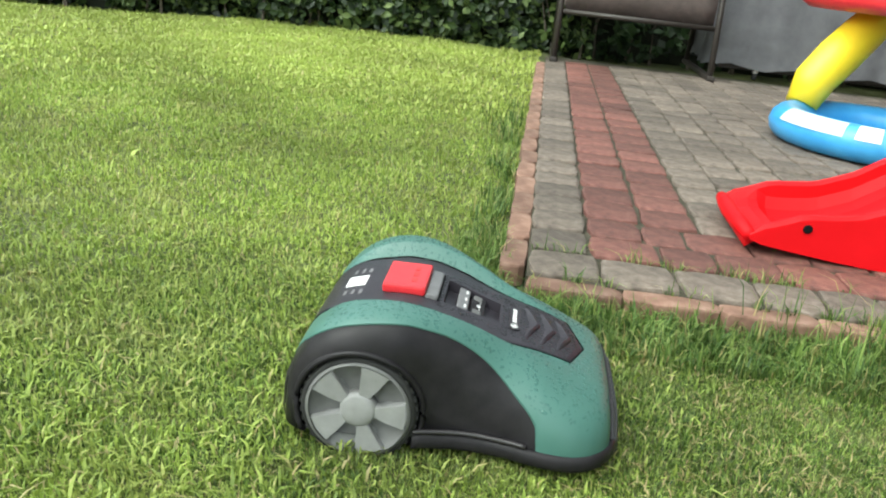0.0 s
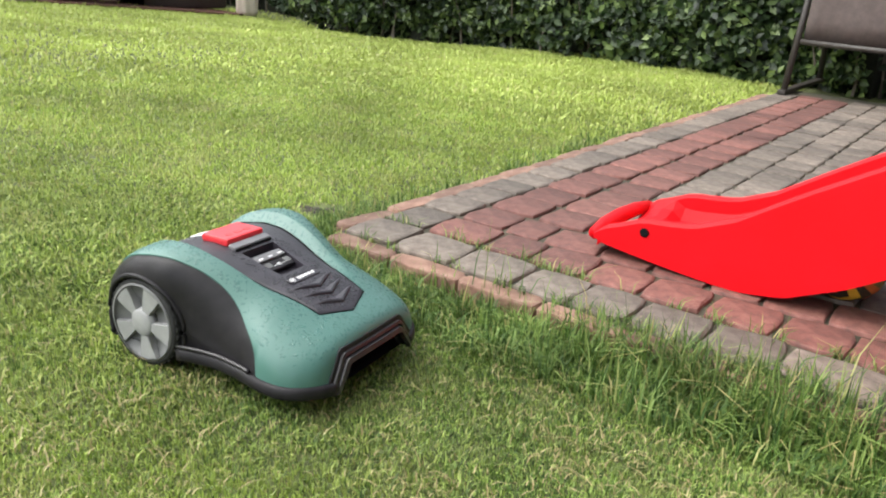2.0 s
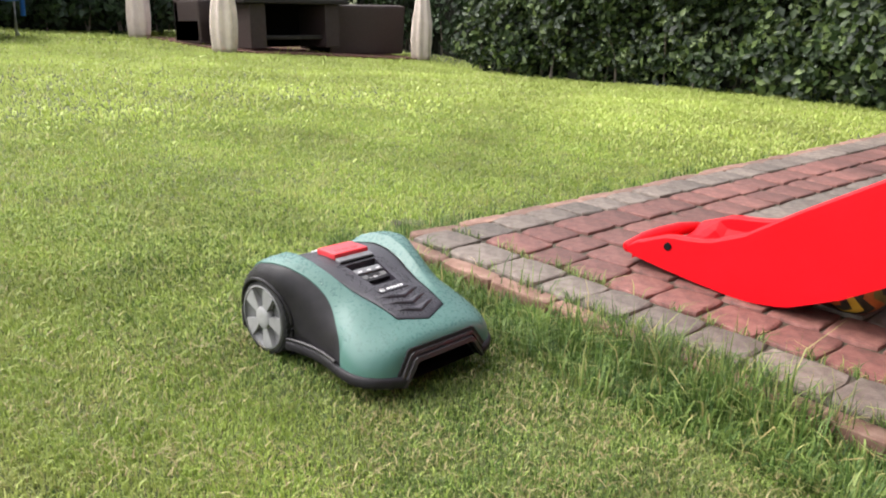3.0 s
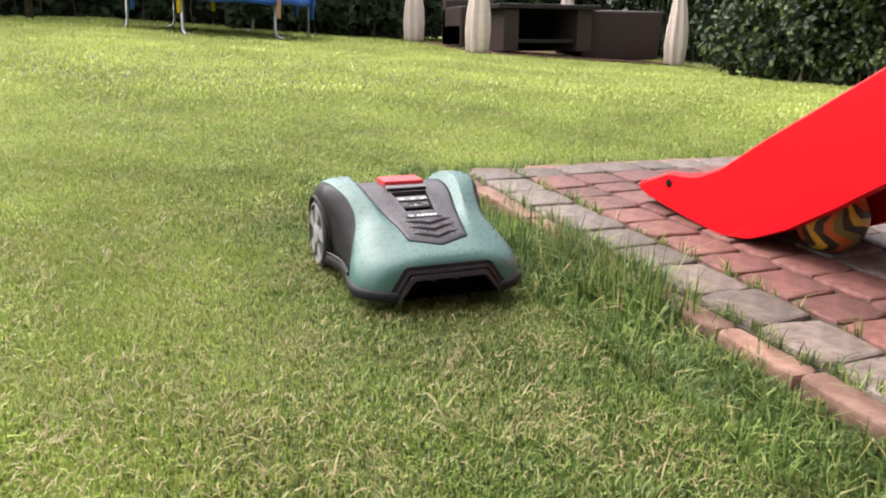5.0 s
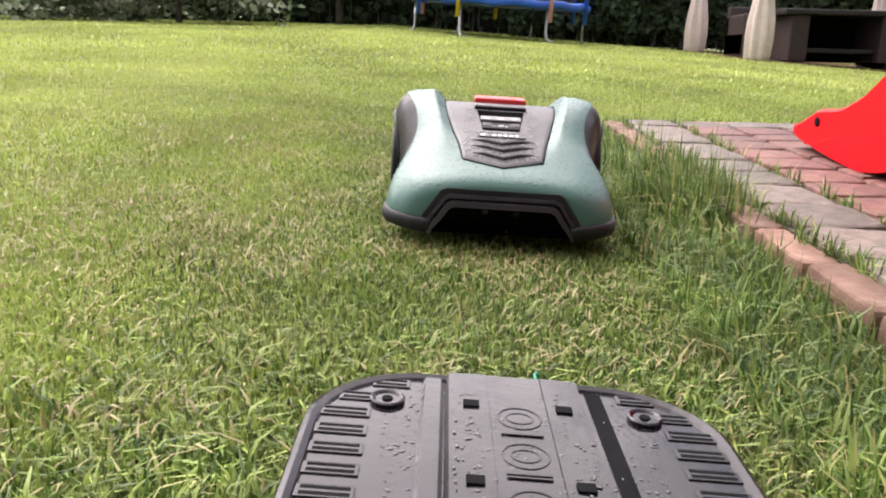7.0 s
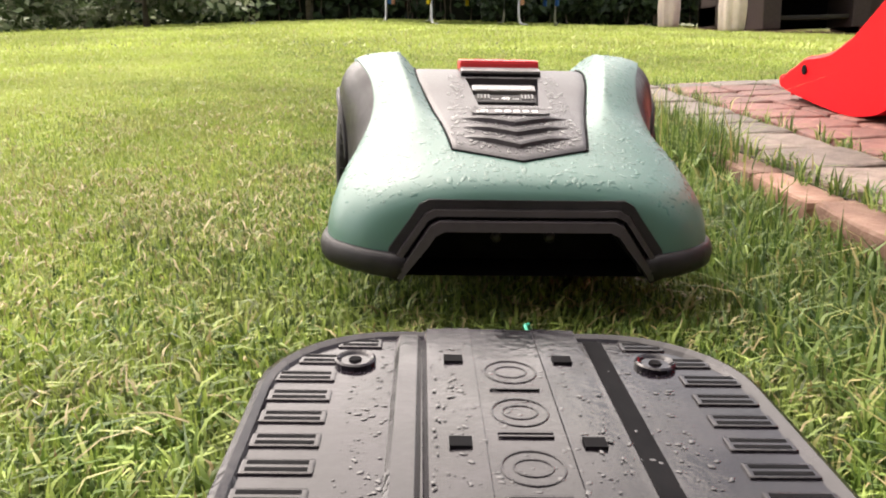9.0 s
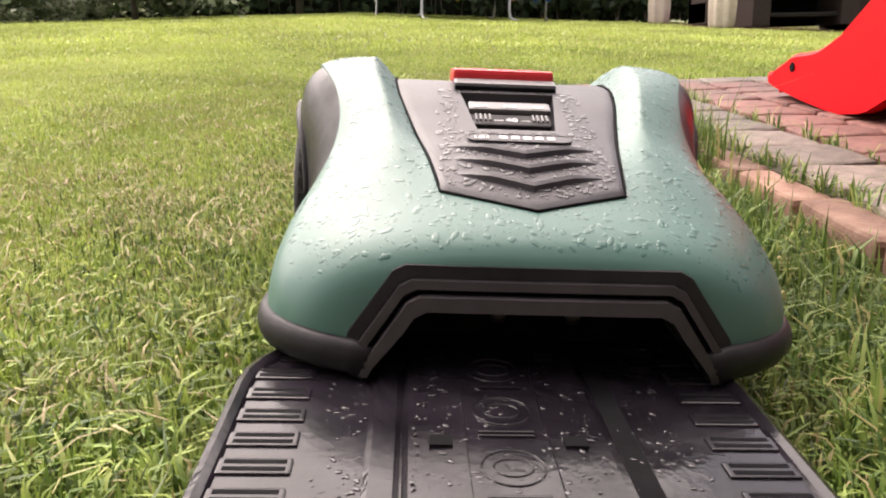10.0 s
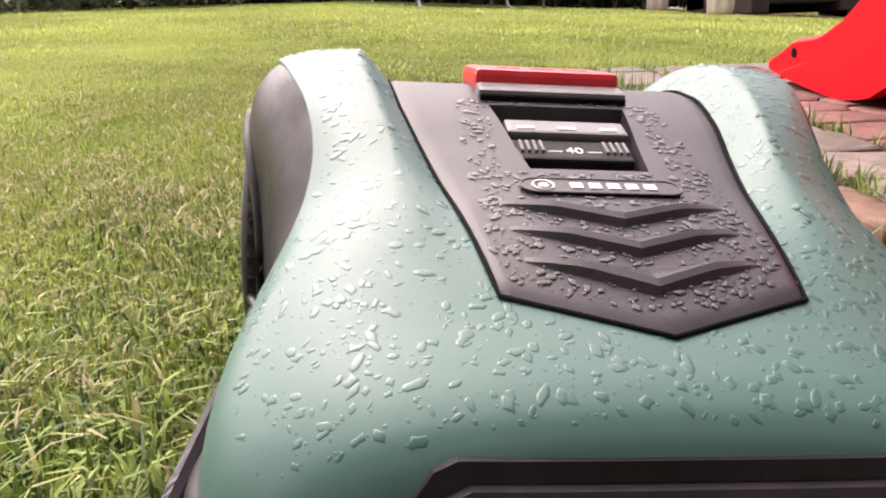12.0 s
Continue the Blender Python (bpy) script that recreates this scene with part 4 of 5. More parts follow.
    for _ in range(1500):
        x, y = rr.uniform(0.01, 0.42), rr.uniform(-0.10, 0.10)
        r = 0.0004 + 0.0012 * rr.random() ** 3
        z = 0.0013 if abs(y) < 0.022 else (0.0020 if abs(y) < 0.050 else -0.0036)
        a = rr.uniform(0, 3.14)
        wet.append((Vector((x, y, z)), Vector((math.cos(a), math.sin(a), 0)) * r * rr.uniform(1, 1.8), Vector((-math.sin(a), math.cos(a), 0)) * r, Vector((0, 0, r * 0.2))))
    part("rain_water", drop_mesh(wet), M["wet_grey"], root, "rain drops", smooth=True)["kind"] = "stuff"
    bm = bmesh.new()
    tube(bm, [(0.002, 0.022, -0.006), (-0.010, 0.020, -0.001), (-0.02, 0.024, -0.004), (-0.03, 0.03, -0.02)], 0.0014, 6)
    part("wire", bm, mat("green_wire_sheath", [(0.0, 0.25, 0.16), (0.01, 0.32, 0.2)], 50, 0.4), root, "thin green boundary wire", smooth=True)


# ---------------------------------------------------------------- robot mower
# local space: x ahead, z up from the ground under the wheels
BX = [-0.200, -0.192, -0.175, -0.14, -0.10, -0.05, 0.0, 0.05, 0.10, 0.15, 0.185, 0.210, 0.226, 0.236, 0.242, 0.246]
BH = [0.090, 0.122, 0.154, 0.186, 0.202, 0.206, 0.1975, 0.182, 0.161, 0.139, 0.1245, 0.1155, 0.1085, 0.1005, 0.088, 0.058]
BY = [0.150, 0.170, 0.184, 0.192, 0.194, 0.189, 0.174, 0.165, 0.168, 0.177, 0.178, 0.170, 0.158, 0.146, 0.133, 0.120]
EDGE_X = [-0.200, -0.17, -0.12, -0.07, -0.03, 0.01, 0.05, 0.08, 0.11, 0.14, 0.165, 0.2, 0.246]
EDGE_Y = [0.128, 0.158, 0.171, 0.169, 0.160, 0.148, 0.141, 0.144, 0.157, 0.172, 0.19, 0.2, 0.2]
PANEL_X = [-0.195, -0.15, -0.10, -0.05, 0.0, 0.06, 0.12, 0.180]
PANEL_Y = [0.074, 0.087, 0.097, 0.099, 0.095, 0.084, 0.073, 0.064]
ZB = 0.030


def spline(x, xs, ys):
    """Smooth curve through the listed stations."""
    x = min(max(x, xs[0]), xs[-1])
    i = max(0, min(len(xs) - 2, int(np.searchsorted(xs, x)) - 1))
    def slope(k):
        if k == 0:
            return (ys[1] - ys[0]) / (xs[1] - xs[0])
        if k == len(xs) - 1:
            return (ys[-1] - ys[-2]) / (xs[-1] - xs[-2])
        return (ys[k + 1] - ys[k - 1]) / (xs[k + 1] - xs[k - 1])
    h = xs[i + 1] - xs[i]
    t = (x - xs[i]) / h
    return ((2 * t ** 3 - 3 * t * t + 1) * ys[i] + (t ** 3 - 2 * t * t + t) * h * slope(i) + (-2 * t ** 3 + 3 * t * t) * ys[i + 1] + (t ** 3 - t * t) * h * slope(i + 1))


def shell_exp(x):
    return 8.0 - 4.6 * smooth01(-0.06, 0.10, x) - 0.5 * smooth01(0.12, 0.22, x)


def shell_dip(x, y):
    """The sunk middle between the two shoulders; its flanks run along the centre panel and end at its front corners."""
    d = 0.022 * smooth01(-0.20, -0.10, x) * (1 - smooth01(0.03, 0.182, x))
    p = interp(x, PANEL_X, PANEL_Y)
    return d * (1 - min(1.0, max(0.0, (abs(y) - p + 0.002) / 0.020)))


def shell_top(x, y):
    """Height of the upper shell above the point (x, y)."""
    H, Y, n = spline(x, BX, BH), spline(x, BX, BY), shell_exp(x)
    f = max(0.0, 1 - min(1.0, abs(y) / Y) ** n) ** (1 / n)
    return ZB + (H - ZB) * f - shell_dip(x, y)


def shell_section(x, a0, a1, k, lift=0.0):
    """Points on the shell's half section from angle a0 to a1 (0 = crest, pi/2 = foot)."""
    H, Y, n = spline(x, BX, BH) + lift, spline(x, BX, BY) + lift, shell_exp(x)
    out = []
    for a in np.linspace(a0, a1, k):
        y = Y * abs(math.sin(a)) ** (2 / n)
        z = ZB + (H - ZB) * abs(math.cos(a)) ** (2 / n) - shell_dip(x, y)
        out.append((x, y, z))
    return out


def side_angle(x):
    """The angle at which green gives way to the black side."""
    Y, n = spline(x, BX, BY), shell_exp(x)
    f = min(1.0, spline(x, EDGE_X, EDGE_Y) / Y)
    return math.asin(f ** (n / 2))


def drops(n, rng, area, rmin, rmax, lift):
    """Rain drops: low domes on the shell."""
    out = []
    for _ in range(n):
        x, y = rng.uniform(*area[0]), rng.uniform(*area[1])
        if abs(y) > min(spline(x, BX, BY) * 0.93, spline(x, EDGE_X, EDGE_Y) - 0.005) or (-0.024 < x < 0.088 and abs(y) < 0.054 and lift == 0) or (-0.01 < x < 0.077 and abs(y) < 0.043) or (lift > 0 and x > 0.196 - 0.38 * abs(y)):
            continue
        e = 0.002
        z = shell_top(x, y)
        nx, ny = -(shell_top(x + e, y) - shell_top(x - e, y)) / (2 * e), -(shell_top(x, y + e) - shell_top(x, y - e)) / (2 * e)
        if math.hypot(nx, ny) > 3:
            continue
        nv = Vector((nx, ny, 1)).normalized()
        ang = rng.uniform(0, math.pi)
        t = nv.cross(Vector((math.cos(ang), math.sin(ang), 0.1))).normalized()
        b = nv.cross(t)
        r = rmin + (rmax - rmin) * rng.random() ** 2.2
        out.append((Vector((x, y, z)) + nv * lift, t * r * rng.uniform(0.9, 1.9), b * r * rng.uniform(0.8, 1.3), nv * r * 0.13))
    return out


def drop_mesh(items):
    bm = bmesh.new()
    for c, t, b, n in items:
        rings = []
        wob = [1 + 0.20 * math.sin(3.1 * k + c.x * 9000) + 0.22 * math.sin(1.7 * k + c.y * 7000) for k in range(8)]
        for f, h in ((1.0, -0.1), (0.9, 0.5), (0.62, 0.88), (0.25, 1.0)):
            rings.append([bm.verts.new(c + (t * math.cos(a) + b * math.sin(a)) * f * w + n * h) for a, w in zip(np.linspace(0, 2 * math.pi, 9)[:-1], wob)])
        for A, B in zip(rings, rings[1:]):
            for k in range(8):
                bm.faces.new((A[k], A[(k + 1) % 8], B[(k + 1) % 8], B[k]))
        bm.faces.new(rings[-1])
    return bm


def build_mower():
    root = empty("robot_mower", pose(0, 0, 0))
    tagged(root, "green and black robotic lawn mower wet with rain drops", "robot mower")
    xs = np.unique(np.concatenate([np.linspace(-0.2, 0.19, 46), np.linspace(0.19, 0.246, 40)]))
    # green upper shell
    bm = bmesh.new()
    rows = []
    for x in xs:
        half = shell_section(x, 0.0, side_angle(x), 64)
        e = half[-1]
        half.append((e[0], e[1] - 0.0015, e[2] - 0.004))
        rows.append([(p[0], -p[1], p[2]) for p in half[::-1]] + half[1:])
    grid_faces(bm, rows)
    gone = []
    for f in bm.faces:
        c = f.calc_center_median()
        if c.x > 0.20 and c.z < 0.0893 and abs(c.y) < 0.0870 + (0.0893 - c.z) * 0.68:
            gone.append(f)
        elif -0.022 < c.x < 0.086 and abs(c.y) < 0.052:
            gone.append(f)
    bmesh.ops.delete(bm, geom=gone, context="FACES")
    shell = part("upper_shell", bm, M["green"], root, "teal green plastic upper shell", smooth=True)
    # black sides, bulging over the wheels and cut open round them
    def side_y(x, z):
        H, Y, n = spline(x, BX, BH), spline(x, BX, BY), shell_exp(x)
        f = min(1.0, max(0.0, (z - ZB) / (H - ZB)))
        return Y * max(0.0, 1 - f ** n) ** (1 / n)
    WX, WZ, WR = -0.093, 0.074, 0.0835
    for s in (1, -1):
        bm = bmesh.new()
        vs = []
        for x in np.linspace(-0.1995, 0.166, 90):
            sec = shell_section(x, side_angle(x) * 0.97, math.pi / 2, 44, -0.0022)
            row = [(x, s * (sec[0][1] - 0.006), sec[0][2] - 0.001)] + [(px, s * py, pz) for px, py, pz in sec]
            row.append((x, s * (sec[-1][1] - 0.03), ZB - 0.006))
            vs.append([bm.verts.new(p) for p in row])
        for A, B in zip(vs, vs[1:]):
            for k in range(len(A) - 1):
                c = (A[k].co + A[k + 1].co + B[k].co + B[k + 1].co) / 4
                if math.hypot(c.x - WX, c.z - WZ) > WR - 0.001:
                    bm.faces.new((A[k], A[k + 1], B[k + 1], B[k]))
        part("side_panel", bm, M["black"], root, "black plastic side panel", smooth=True)
        bm = bmesh.new()
        pts = []
        for a in np.linspace(radians(-28), radians(208), 36):
            x, z = WX + (WR + 0.001) * math.cos(a), WZ + (WR + 0.001) * math.sin(a)
            pts.append((x, s * (side_y(x, max(z, ZB)) - 0.0025), z))
        tube(bm, pts, 0.0042, 8)
        part("wheel_arch", bm, M["black"], root, smooth=True)
        # wheel well: shade behind the wheel put in as near-black
        bm = bmesh.new()
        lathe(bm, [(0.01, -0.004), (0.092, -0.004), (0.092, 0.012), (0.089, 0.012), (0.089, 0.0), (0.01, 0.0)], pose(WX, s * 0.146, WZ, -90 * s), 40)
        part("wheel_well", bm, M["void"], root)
        # lower side skirt with two ribs
        for z, r, x1 in ((0.037, 0.0066, 0.20), (0.052, 0.0035, 0.13)):
            bm = bmesh.new()
            line = [(x, s * (spline(x, BX, BY) + (0.0 if r > 0.006 else 0.002)), z) for x in np.linspace(-0.02, x1, 24)]
            if r > 0.006:
                line += [(0.212, s * 0.169, 0.037), (0.230, s * 0.154, 0.037), (0.243, s * 0.134, 0.036), (0.249, s * 0.117, 0.035), (0.252, s * 0.106, 0.031)]
            tube(bm, line, r, 12, flat=1.75 if r > 0.006 else 1.0)
            part("bumper_skirt" if r > 0.006 else "side_rib", bm, M["black"] if r > 0.006 else M["trim"], root, smooth=True)
    # underside and rear; the underside's near-black has its shade in the colour
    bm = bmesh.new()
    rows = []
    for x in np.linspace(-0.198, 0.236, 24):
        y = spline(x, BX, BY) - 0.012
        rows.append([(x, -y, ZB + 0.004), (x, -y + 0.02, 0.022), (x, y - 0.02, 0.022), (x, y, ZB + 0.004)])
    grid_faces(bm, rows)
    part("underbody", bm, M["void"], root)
    bm = bmesh.new()
    ring = [(-0.2, p[1], p[2]) for p in shell_section(-0.2, 0.0, math.pi / 2, 14)]
    ring = [(x, -y, z) for x, y, z in ring[::-1]] + ring[1:]
    outer = [(-0.205, y * 0.93, 0.03 + (z - 0.03) * 0.93) for x, y, z in ring]
    vs = grid_faces(bm, [ring, outer])
    bm.faces.new(vs[1])
    part("rear_panel", bm, M["black"], root)
    # nose: stepped charcoal trim round the black charging mouth
    def nose_x(y, z):
        return 0.2515 - 0.215 * max(0.0, z - 0.045) - 0.004 * (abs(y) / 0.12) ** 4
    def frame_line(d, out):
        """The trapezoid, d metres inside its outer line, standing out metres proud of the nose."""
        zt, wt = 0.0915 - d, 0.0885 - 0.55 * d
        zl = 0.050 - 0.95 * d
        wb = 0.1185 - 0.62 * d
        half = [(wb + 0.003, max(zl - 0.012, 0.025)), (wb, max(zl, 0.031)), (wt + 0.010, zt - 0.013), (wt + 0.004, zt - 0.004), (wt - 0.004, zt), (wt - 0.03, zt), (wt - 0.06, zt)]
        line = [(-y, z) for y, z in half] + [(y, z) for y, z in half[::-1]]
        return [(nose_x(y, z) + out, y, z) for y, z in line]
    def band(d0, o0, d1, o1, d2, o2, d3, o3):
        bm = bmesh.new()
        grid_faces(bm, [frame_line(d0, o0), frame_line(d1, o1), frame_line(d2, o2), frame_line(d3, o3)])
        return bm
    part("nose_surround", band(-0.0005, -0.006, 0.0, 0.0012, 0.0072, 0.0012, 0.0076, -0.002), M["black"], root, "black nose surround")
    part("nose_trim", band(0.0074, -0.002, 0.0080, 0.0046, 0.0130, 0.0056, 0.0138, -0.001), M["trim"], root, "charcoal nose trim")
    part("nose_trim", band(0.0160, -0.001, 0.0168, 0.0090, 0.0248, 0.0104, 0.0268, -0.020), M["trim"], root, "charcoal nose trim")
    bm = bmesh.new()
    grid_faces(bm, [frame_line(0.0074, -0.0012), frame_line(0.0170, -0.0012)])
    part("trim_groove", bm, M["void"], root)
    # mouth and backing sheet: inner shade painted near-black
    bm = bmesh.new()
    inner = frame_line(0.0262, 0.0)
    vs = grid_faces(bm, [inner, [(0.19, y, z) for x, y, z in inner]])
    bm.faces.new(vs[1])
    part("charging_mouth", bm, M["void"], root, "recessed charging mouth, its shade put in as near-black")
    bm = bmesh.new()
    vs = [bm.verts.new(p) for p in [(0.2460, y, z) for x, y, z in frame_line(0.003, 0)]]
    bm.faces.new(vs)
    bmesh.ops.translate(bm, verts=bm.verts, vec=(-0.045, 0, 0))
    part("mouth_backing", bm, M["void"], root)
    for s in (-1, 1):
        bm = bmesh.new()
        lathe(bm, [(0.001, 0.0), (0.005, 0.0), (0.0045, 0.003), (0.001, 0.004)], pose(0.222, s * 0.024, 0.054, 0, 90), 14)
        part("charging_contact", bm, M["trim"], root, smooth=True)
    # centre panel with a pointed front, cut open over the height dial
    bm = bmesh.new()
    R0, R1 = -0.008, 0.074
    def half_open(x):
        return interp(x, (R0, R1), (0.041, 0.031))
    cols = np.concatenate([np.linspace(-1, -0.4, 11), np.linspace(-0.4, 0.4, 13)[1:-1], np.linspace(0.4, 1, 11)])
    stations = [(x, 0.0) for x in np.linspace(-0.195, R0, 30)] + [(x, 0.0) for x in np.linspace(R0, R1, 14)[1:]] + [(R1, w) for w in np.linspace(0, 1, 22)[1:]]
    vs = []
    for i, (x0, w) in enumerate(stations):
        row = []
        for v in cols:
            x = x0 + w * (0.204 - 0.024 * abs(v) - R1)
            hw, ho = spline(min(x, 0.180), PANEL_X, PANEL_Y), half_open(x)
            y = math.copysign(abs(v) / 0.4 * ho if abs(v) <= 0.4 else ho + (abs(v) - 0.4) / 0.6 * (hw - ho), v)
            e = -0.002 if abs(v) > 0.99 or i in (0, len(stations) - 1) else 0.0022
            row.append(bm.verts.new((x, y, shell_top(x, y) + e)))
        vs.append(row)
    for i in range(len(vs) - 1):
        for k in range(len(cols) - 1):
            inside = 29 <= i < 42 and abs(cols[k] + cols[k + 1]) / 2 < 0.4
            if not inside:
                bm.faces.new((vs[i][k], vs[i][k + 1], vs[i + 1][k + 1], vs[i + 1][k]))
    panel = part("centre_panel", bm, M["panel"], root, "dark grey centre panel", smooth=True)
    bm = bmesh.new()
    line = []
    for s in (-1, 1):
        seq = [(x, s * (spline(min(x, 0.180), PANEL_X, PANEL_Y) - 0.0012)) for x in np.linspace(-0.19, 0.180, 40)]
        line += seq if s < 0 else seq[::-1]
        if s < 0:
            line.append((0.2030, 0.0))
    tube(bm, [(x, y, shell_top(x, y) + 0.0009) for x, y in line], 0.0011, 6)
    part("panel_seam", bm, M["void"], panel, smooth=True)
    def on(x, y, lift=0.0):
        e = 0.004
        sl = (shell_top(x + e, y) - shell_top(x - e, y)) / (2 * e)
        return pose(x, y, shell_top(x, y) + 0.002 + lift, 0, -math.degrees(math.atan(sl)), 0)
    def slab(name, x, y, sx, sy, sz, m_, lift=0.0, bev=0.002, parent=panel, label=""):
        bm = soft_box(bmesh.new(), (sx, sy, sz), on(x, y, lift), bev, 2)
        return part(name, bm, m_, parent, label)
    b = slab("stop_button", -0.066, 0, 0.062, 0.092, 0.014, M["button"], 0.005, 0.004, root, "raised red stop button")
    for i in range(3):
        slab("button_mark", -0.054, -0.022 + i * 0.022, 0.008, 0.014, 0.001, mat("button_mark_red", [(0.45, 0.02, 0.02), (0.5, 0.03, 0.03)], 30, 0.4), 0.0125, 0, b)
    slab("button_front", -0.026, 0, 0.018, 0.092, 0.011, M["silver"], 0.001, 0.003, root, "silver-grey button front")
    slab("button_lip", -0.0165, 0, 0.004, 0.090, 0.006, M["void"], 0.001, 0.001, root)
    slab("display", -0.140, 0, 0.030, 0.036, 0.002, M["white"], 0.0, 0.0008, root, "pale display label")
    for s in (-1, 1):
        for j in range(3):
            slab("key_mark", -0.150 + j * 0.011, s * 0.040, 0.005, 0.016, 0.001, M["silver"], 0.0, 0.0003, root)
    # recess with the cutting-height dial
    bm = bmesh.new()
    rim = [(x, -half_open(x)) for x in np.linspace(R0, R1, 14)] + [(R1, y) for y in np.linspace(-0.031, 0.031, 7)[1:-1]] + [(x, half_open(x)) for x in np.linspace(R1, R0, 14)] + [(R0, y) for y in np.linspace(0.041, -0.041, 7)[1:-1]]
    walls = grid_faces(bm, [[(x, y, shell_top(x, y) + 0.0018) for x, y in rim], [(x, y * 0.97, shell_top(x, 0) - 0.013) for x, y in rim]], True)
    bm.faces.new(walls[1])
    part("dial_recess", bm, M["panel"], root, "dark recess of the height dial")
    slab("dial_bar", 0.018, 0, 0.017, 0.070, 0.006, M["silver"], -0.004, 0.002, root, "silver-grey dial bar")
    for s in (-1, 0, 1):
        slab("dial_print", 0.022, s * 0.024, 0.003, 0.010, 0.0008, M["white"], -0.0007, 0, root)
    slab("dial", 0.040, 0, 0.022, 0.064, 0.008, M["black"], -0.008, 0.002, root)
    for s in (-1, 1):
        for j in range(4):
            slab("dial_grip", 0.039, s * (0.018 + j * 0.0038), 0.013, 0.0020, 0.003, M["wheel_disc"], -0.0035, 0.0008, root)
        slab("dial_line", 0.043, s * 0.011, 0.0008, 0.008, 0.0006, M["white"], -0.0040, 0, root)
    cu = bpy.data.curves.new("dial_number", "FONT")
    cu.body, cu.size, cu.extrude, cu.align_x, cu.align_y = "40", 0.010, 0.0002, "CENTER", "CENTER"
    tx = new("text_tmp", cu)
    bpy.context.view_layer.update()
    me = bpy.data.meshes.new_from_object(tx.evaluated_get(bpy.context.evaluated_depsgraph_get()))
    bpy.data.objects.remove(tx)
    me.transform(on(0.042, 0, -0.0038) @ pose(0, 0, 0, 0, 0, 90))
    me.materials.append(M["white"])
    num = new("dial_number", me)
    num.parent = root
    # badge: a pale ring and plain bars
    bm = bmesh.new()
    pts = [(math.cos(a) * 0.0075 + 0, (0.032 if math.sin(a) > 0 else -0.032) + math.sin(a) * 0.0075) for a in np.linspace(0.001, 2 * math.pi + 0.001, 25)[:-1]]
    prism(bm, pts, 0.0, 0.0016, on(0.096, 0, 0.0))
    badge = part("badge", bm, M["panel"], root, "rounded badge plate")
    bm = bmesh.new()
    tube(bm, [on(0.096, 0, 0.0) @ Vector((math.cos(a) * 0.0080, (0.032 if math.sin(a) > 0 else -0.032) + math.sin(a) * 0.0080, 0.0016)) for a in np.linspace(0.001, 2 * math.pi + 0.001, 33)[:-1]], 0.0006, 5, True)
    part("badge_rim", bm, M["trim"], badge, smooth=True)
    bm = bmesh.new()
    for rr in (0.0052,):
        tube(bm, [on(0.096, 0, 0.0) @ Vector((rr * math.cos(a), -0.029 + rr * math.sin(a), 0.0018)) for a in np.linspace(0, 2 * math.pi, 21)[:-1]], 0.0006, 5, True)
    lathe(bm, [(0.0026, 0.0), (0.0024, 0.0005), (0.0005, 0.0006)], on(0.096, 0, 0.0) @ pose(0, -0.029, 0.0015), 14)
    part("badge_emblem", bm, M["white"], badge)
    bm = bmesh.new()
    for j in range(5):
        soft_box(bm, (0.0062, 0.0062, 0.0008), on(0.096, 0, 0.0) @ pose(0, -0.0125 + j * 0.0092, 0.0018), 0.0003, 1)
    part("badge_bar", bm, M["white"], badge, "pale bars across the badge")
    # three chevron ridges
    for j, x0 in enumerate((0.117, 0.141, 0.165)):
        hw = 0.054 - 0.002 * j
        bm = bmesh.new()
        rows = []
        for y in np.linspace(-hw, hw, 29):
            f = 1 - abs(y) / hw
            x = x0 - 0.004 + 0.020 * f
            k = 0.0005 + 0.0050 * min(1, f * 2.2) ** 0.8
            rows.append([(x - 0.012 * f - 0.003, y, shell_top(x - 0.012 * f - 0.003, y) + 0.0020), (x - 0.002, y, shell_top(x, y) + 0.0022 + k), (x + 0.001, y, shell_top(x, y) + 0.0018 + k * 0.7), (x + 0.0025, y, shell_top(x + 0.003, y) + 0.0016)])
        grid_faces(bm, rows)
        part("chevron", bm, M["panel"], panel, smooth=False)
    # wheels
    wheels = []
    for s in (-1, 1):
        w = empty("wheel", pose(-0.093, s * 0.172, 0.075))
        w.parent = root
        bm = bmesh.new()
        prof = [(0.060, -0.020), (0.070, -0.022), (0.0765, -0.018), (0.0775, 0.0), (0.0765, 0.012), (0.073, 0.016), (0.069, 0.0155)]
        lathe(bm, prof, pose(0, 0, 0, -90 * s), 48, cap=False)
        part("tyre", bm, M["tyre"], w, smooth=True)
        bm = bmesh.new()
        for i in range(36):
            a = i * 2 * math.pi / 36
            soft_box(bm, (0.003, 0.028, 0.006), pose(0.0772 * math.cos(a), -0.002 * s, 0.0775 * math.sin(a), 0, -math.degrees(a), 0), 0)
        part("tread", bm, M["tyre"], w)
        bm = bmesh.new()
        lathe(bm, [(0.004, 0.004), (0.040, 0.002), (0.064, 0.009), (0.0700, 0.0165), (0.066, 0.0175)], pose(0, 0, 0, -90 * s), 48, cap=False)
        part("rim", bm, M["wheel_disc"], w, "grey plastic wheel disc", smooth=True)
        bm = bmesh.new()
        lathe(bm, [(0.026, 0.002), (0.024, 0.016), (0.020, 0.0185), (0.006, 0.019), (0.002, 0.019)], pose(0, 0, 0, -90 * s), 24)
        part("hub", bm, M["wheel"], w, smooth=True)
        for i in range(5):
            bm = bmesh.new()
            m_ = pose(0, 0, 0, 0, i * 72, 0)
            outl = [(0.020, -0.008), (0.040, -0.011), (0.063, -0.021), (0.066, 0.0), (0.063, 0.021), (0.040, 0.011), (0.020, 0.008)]
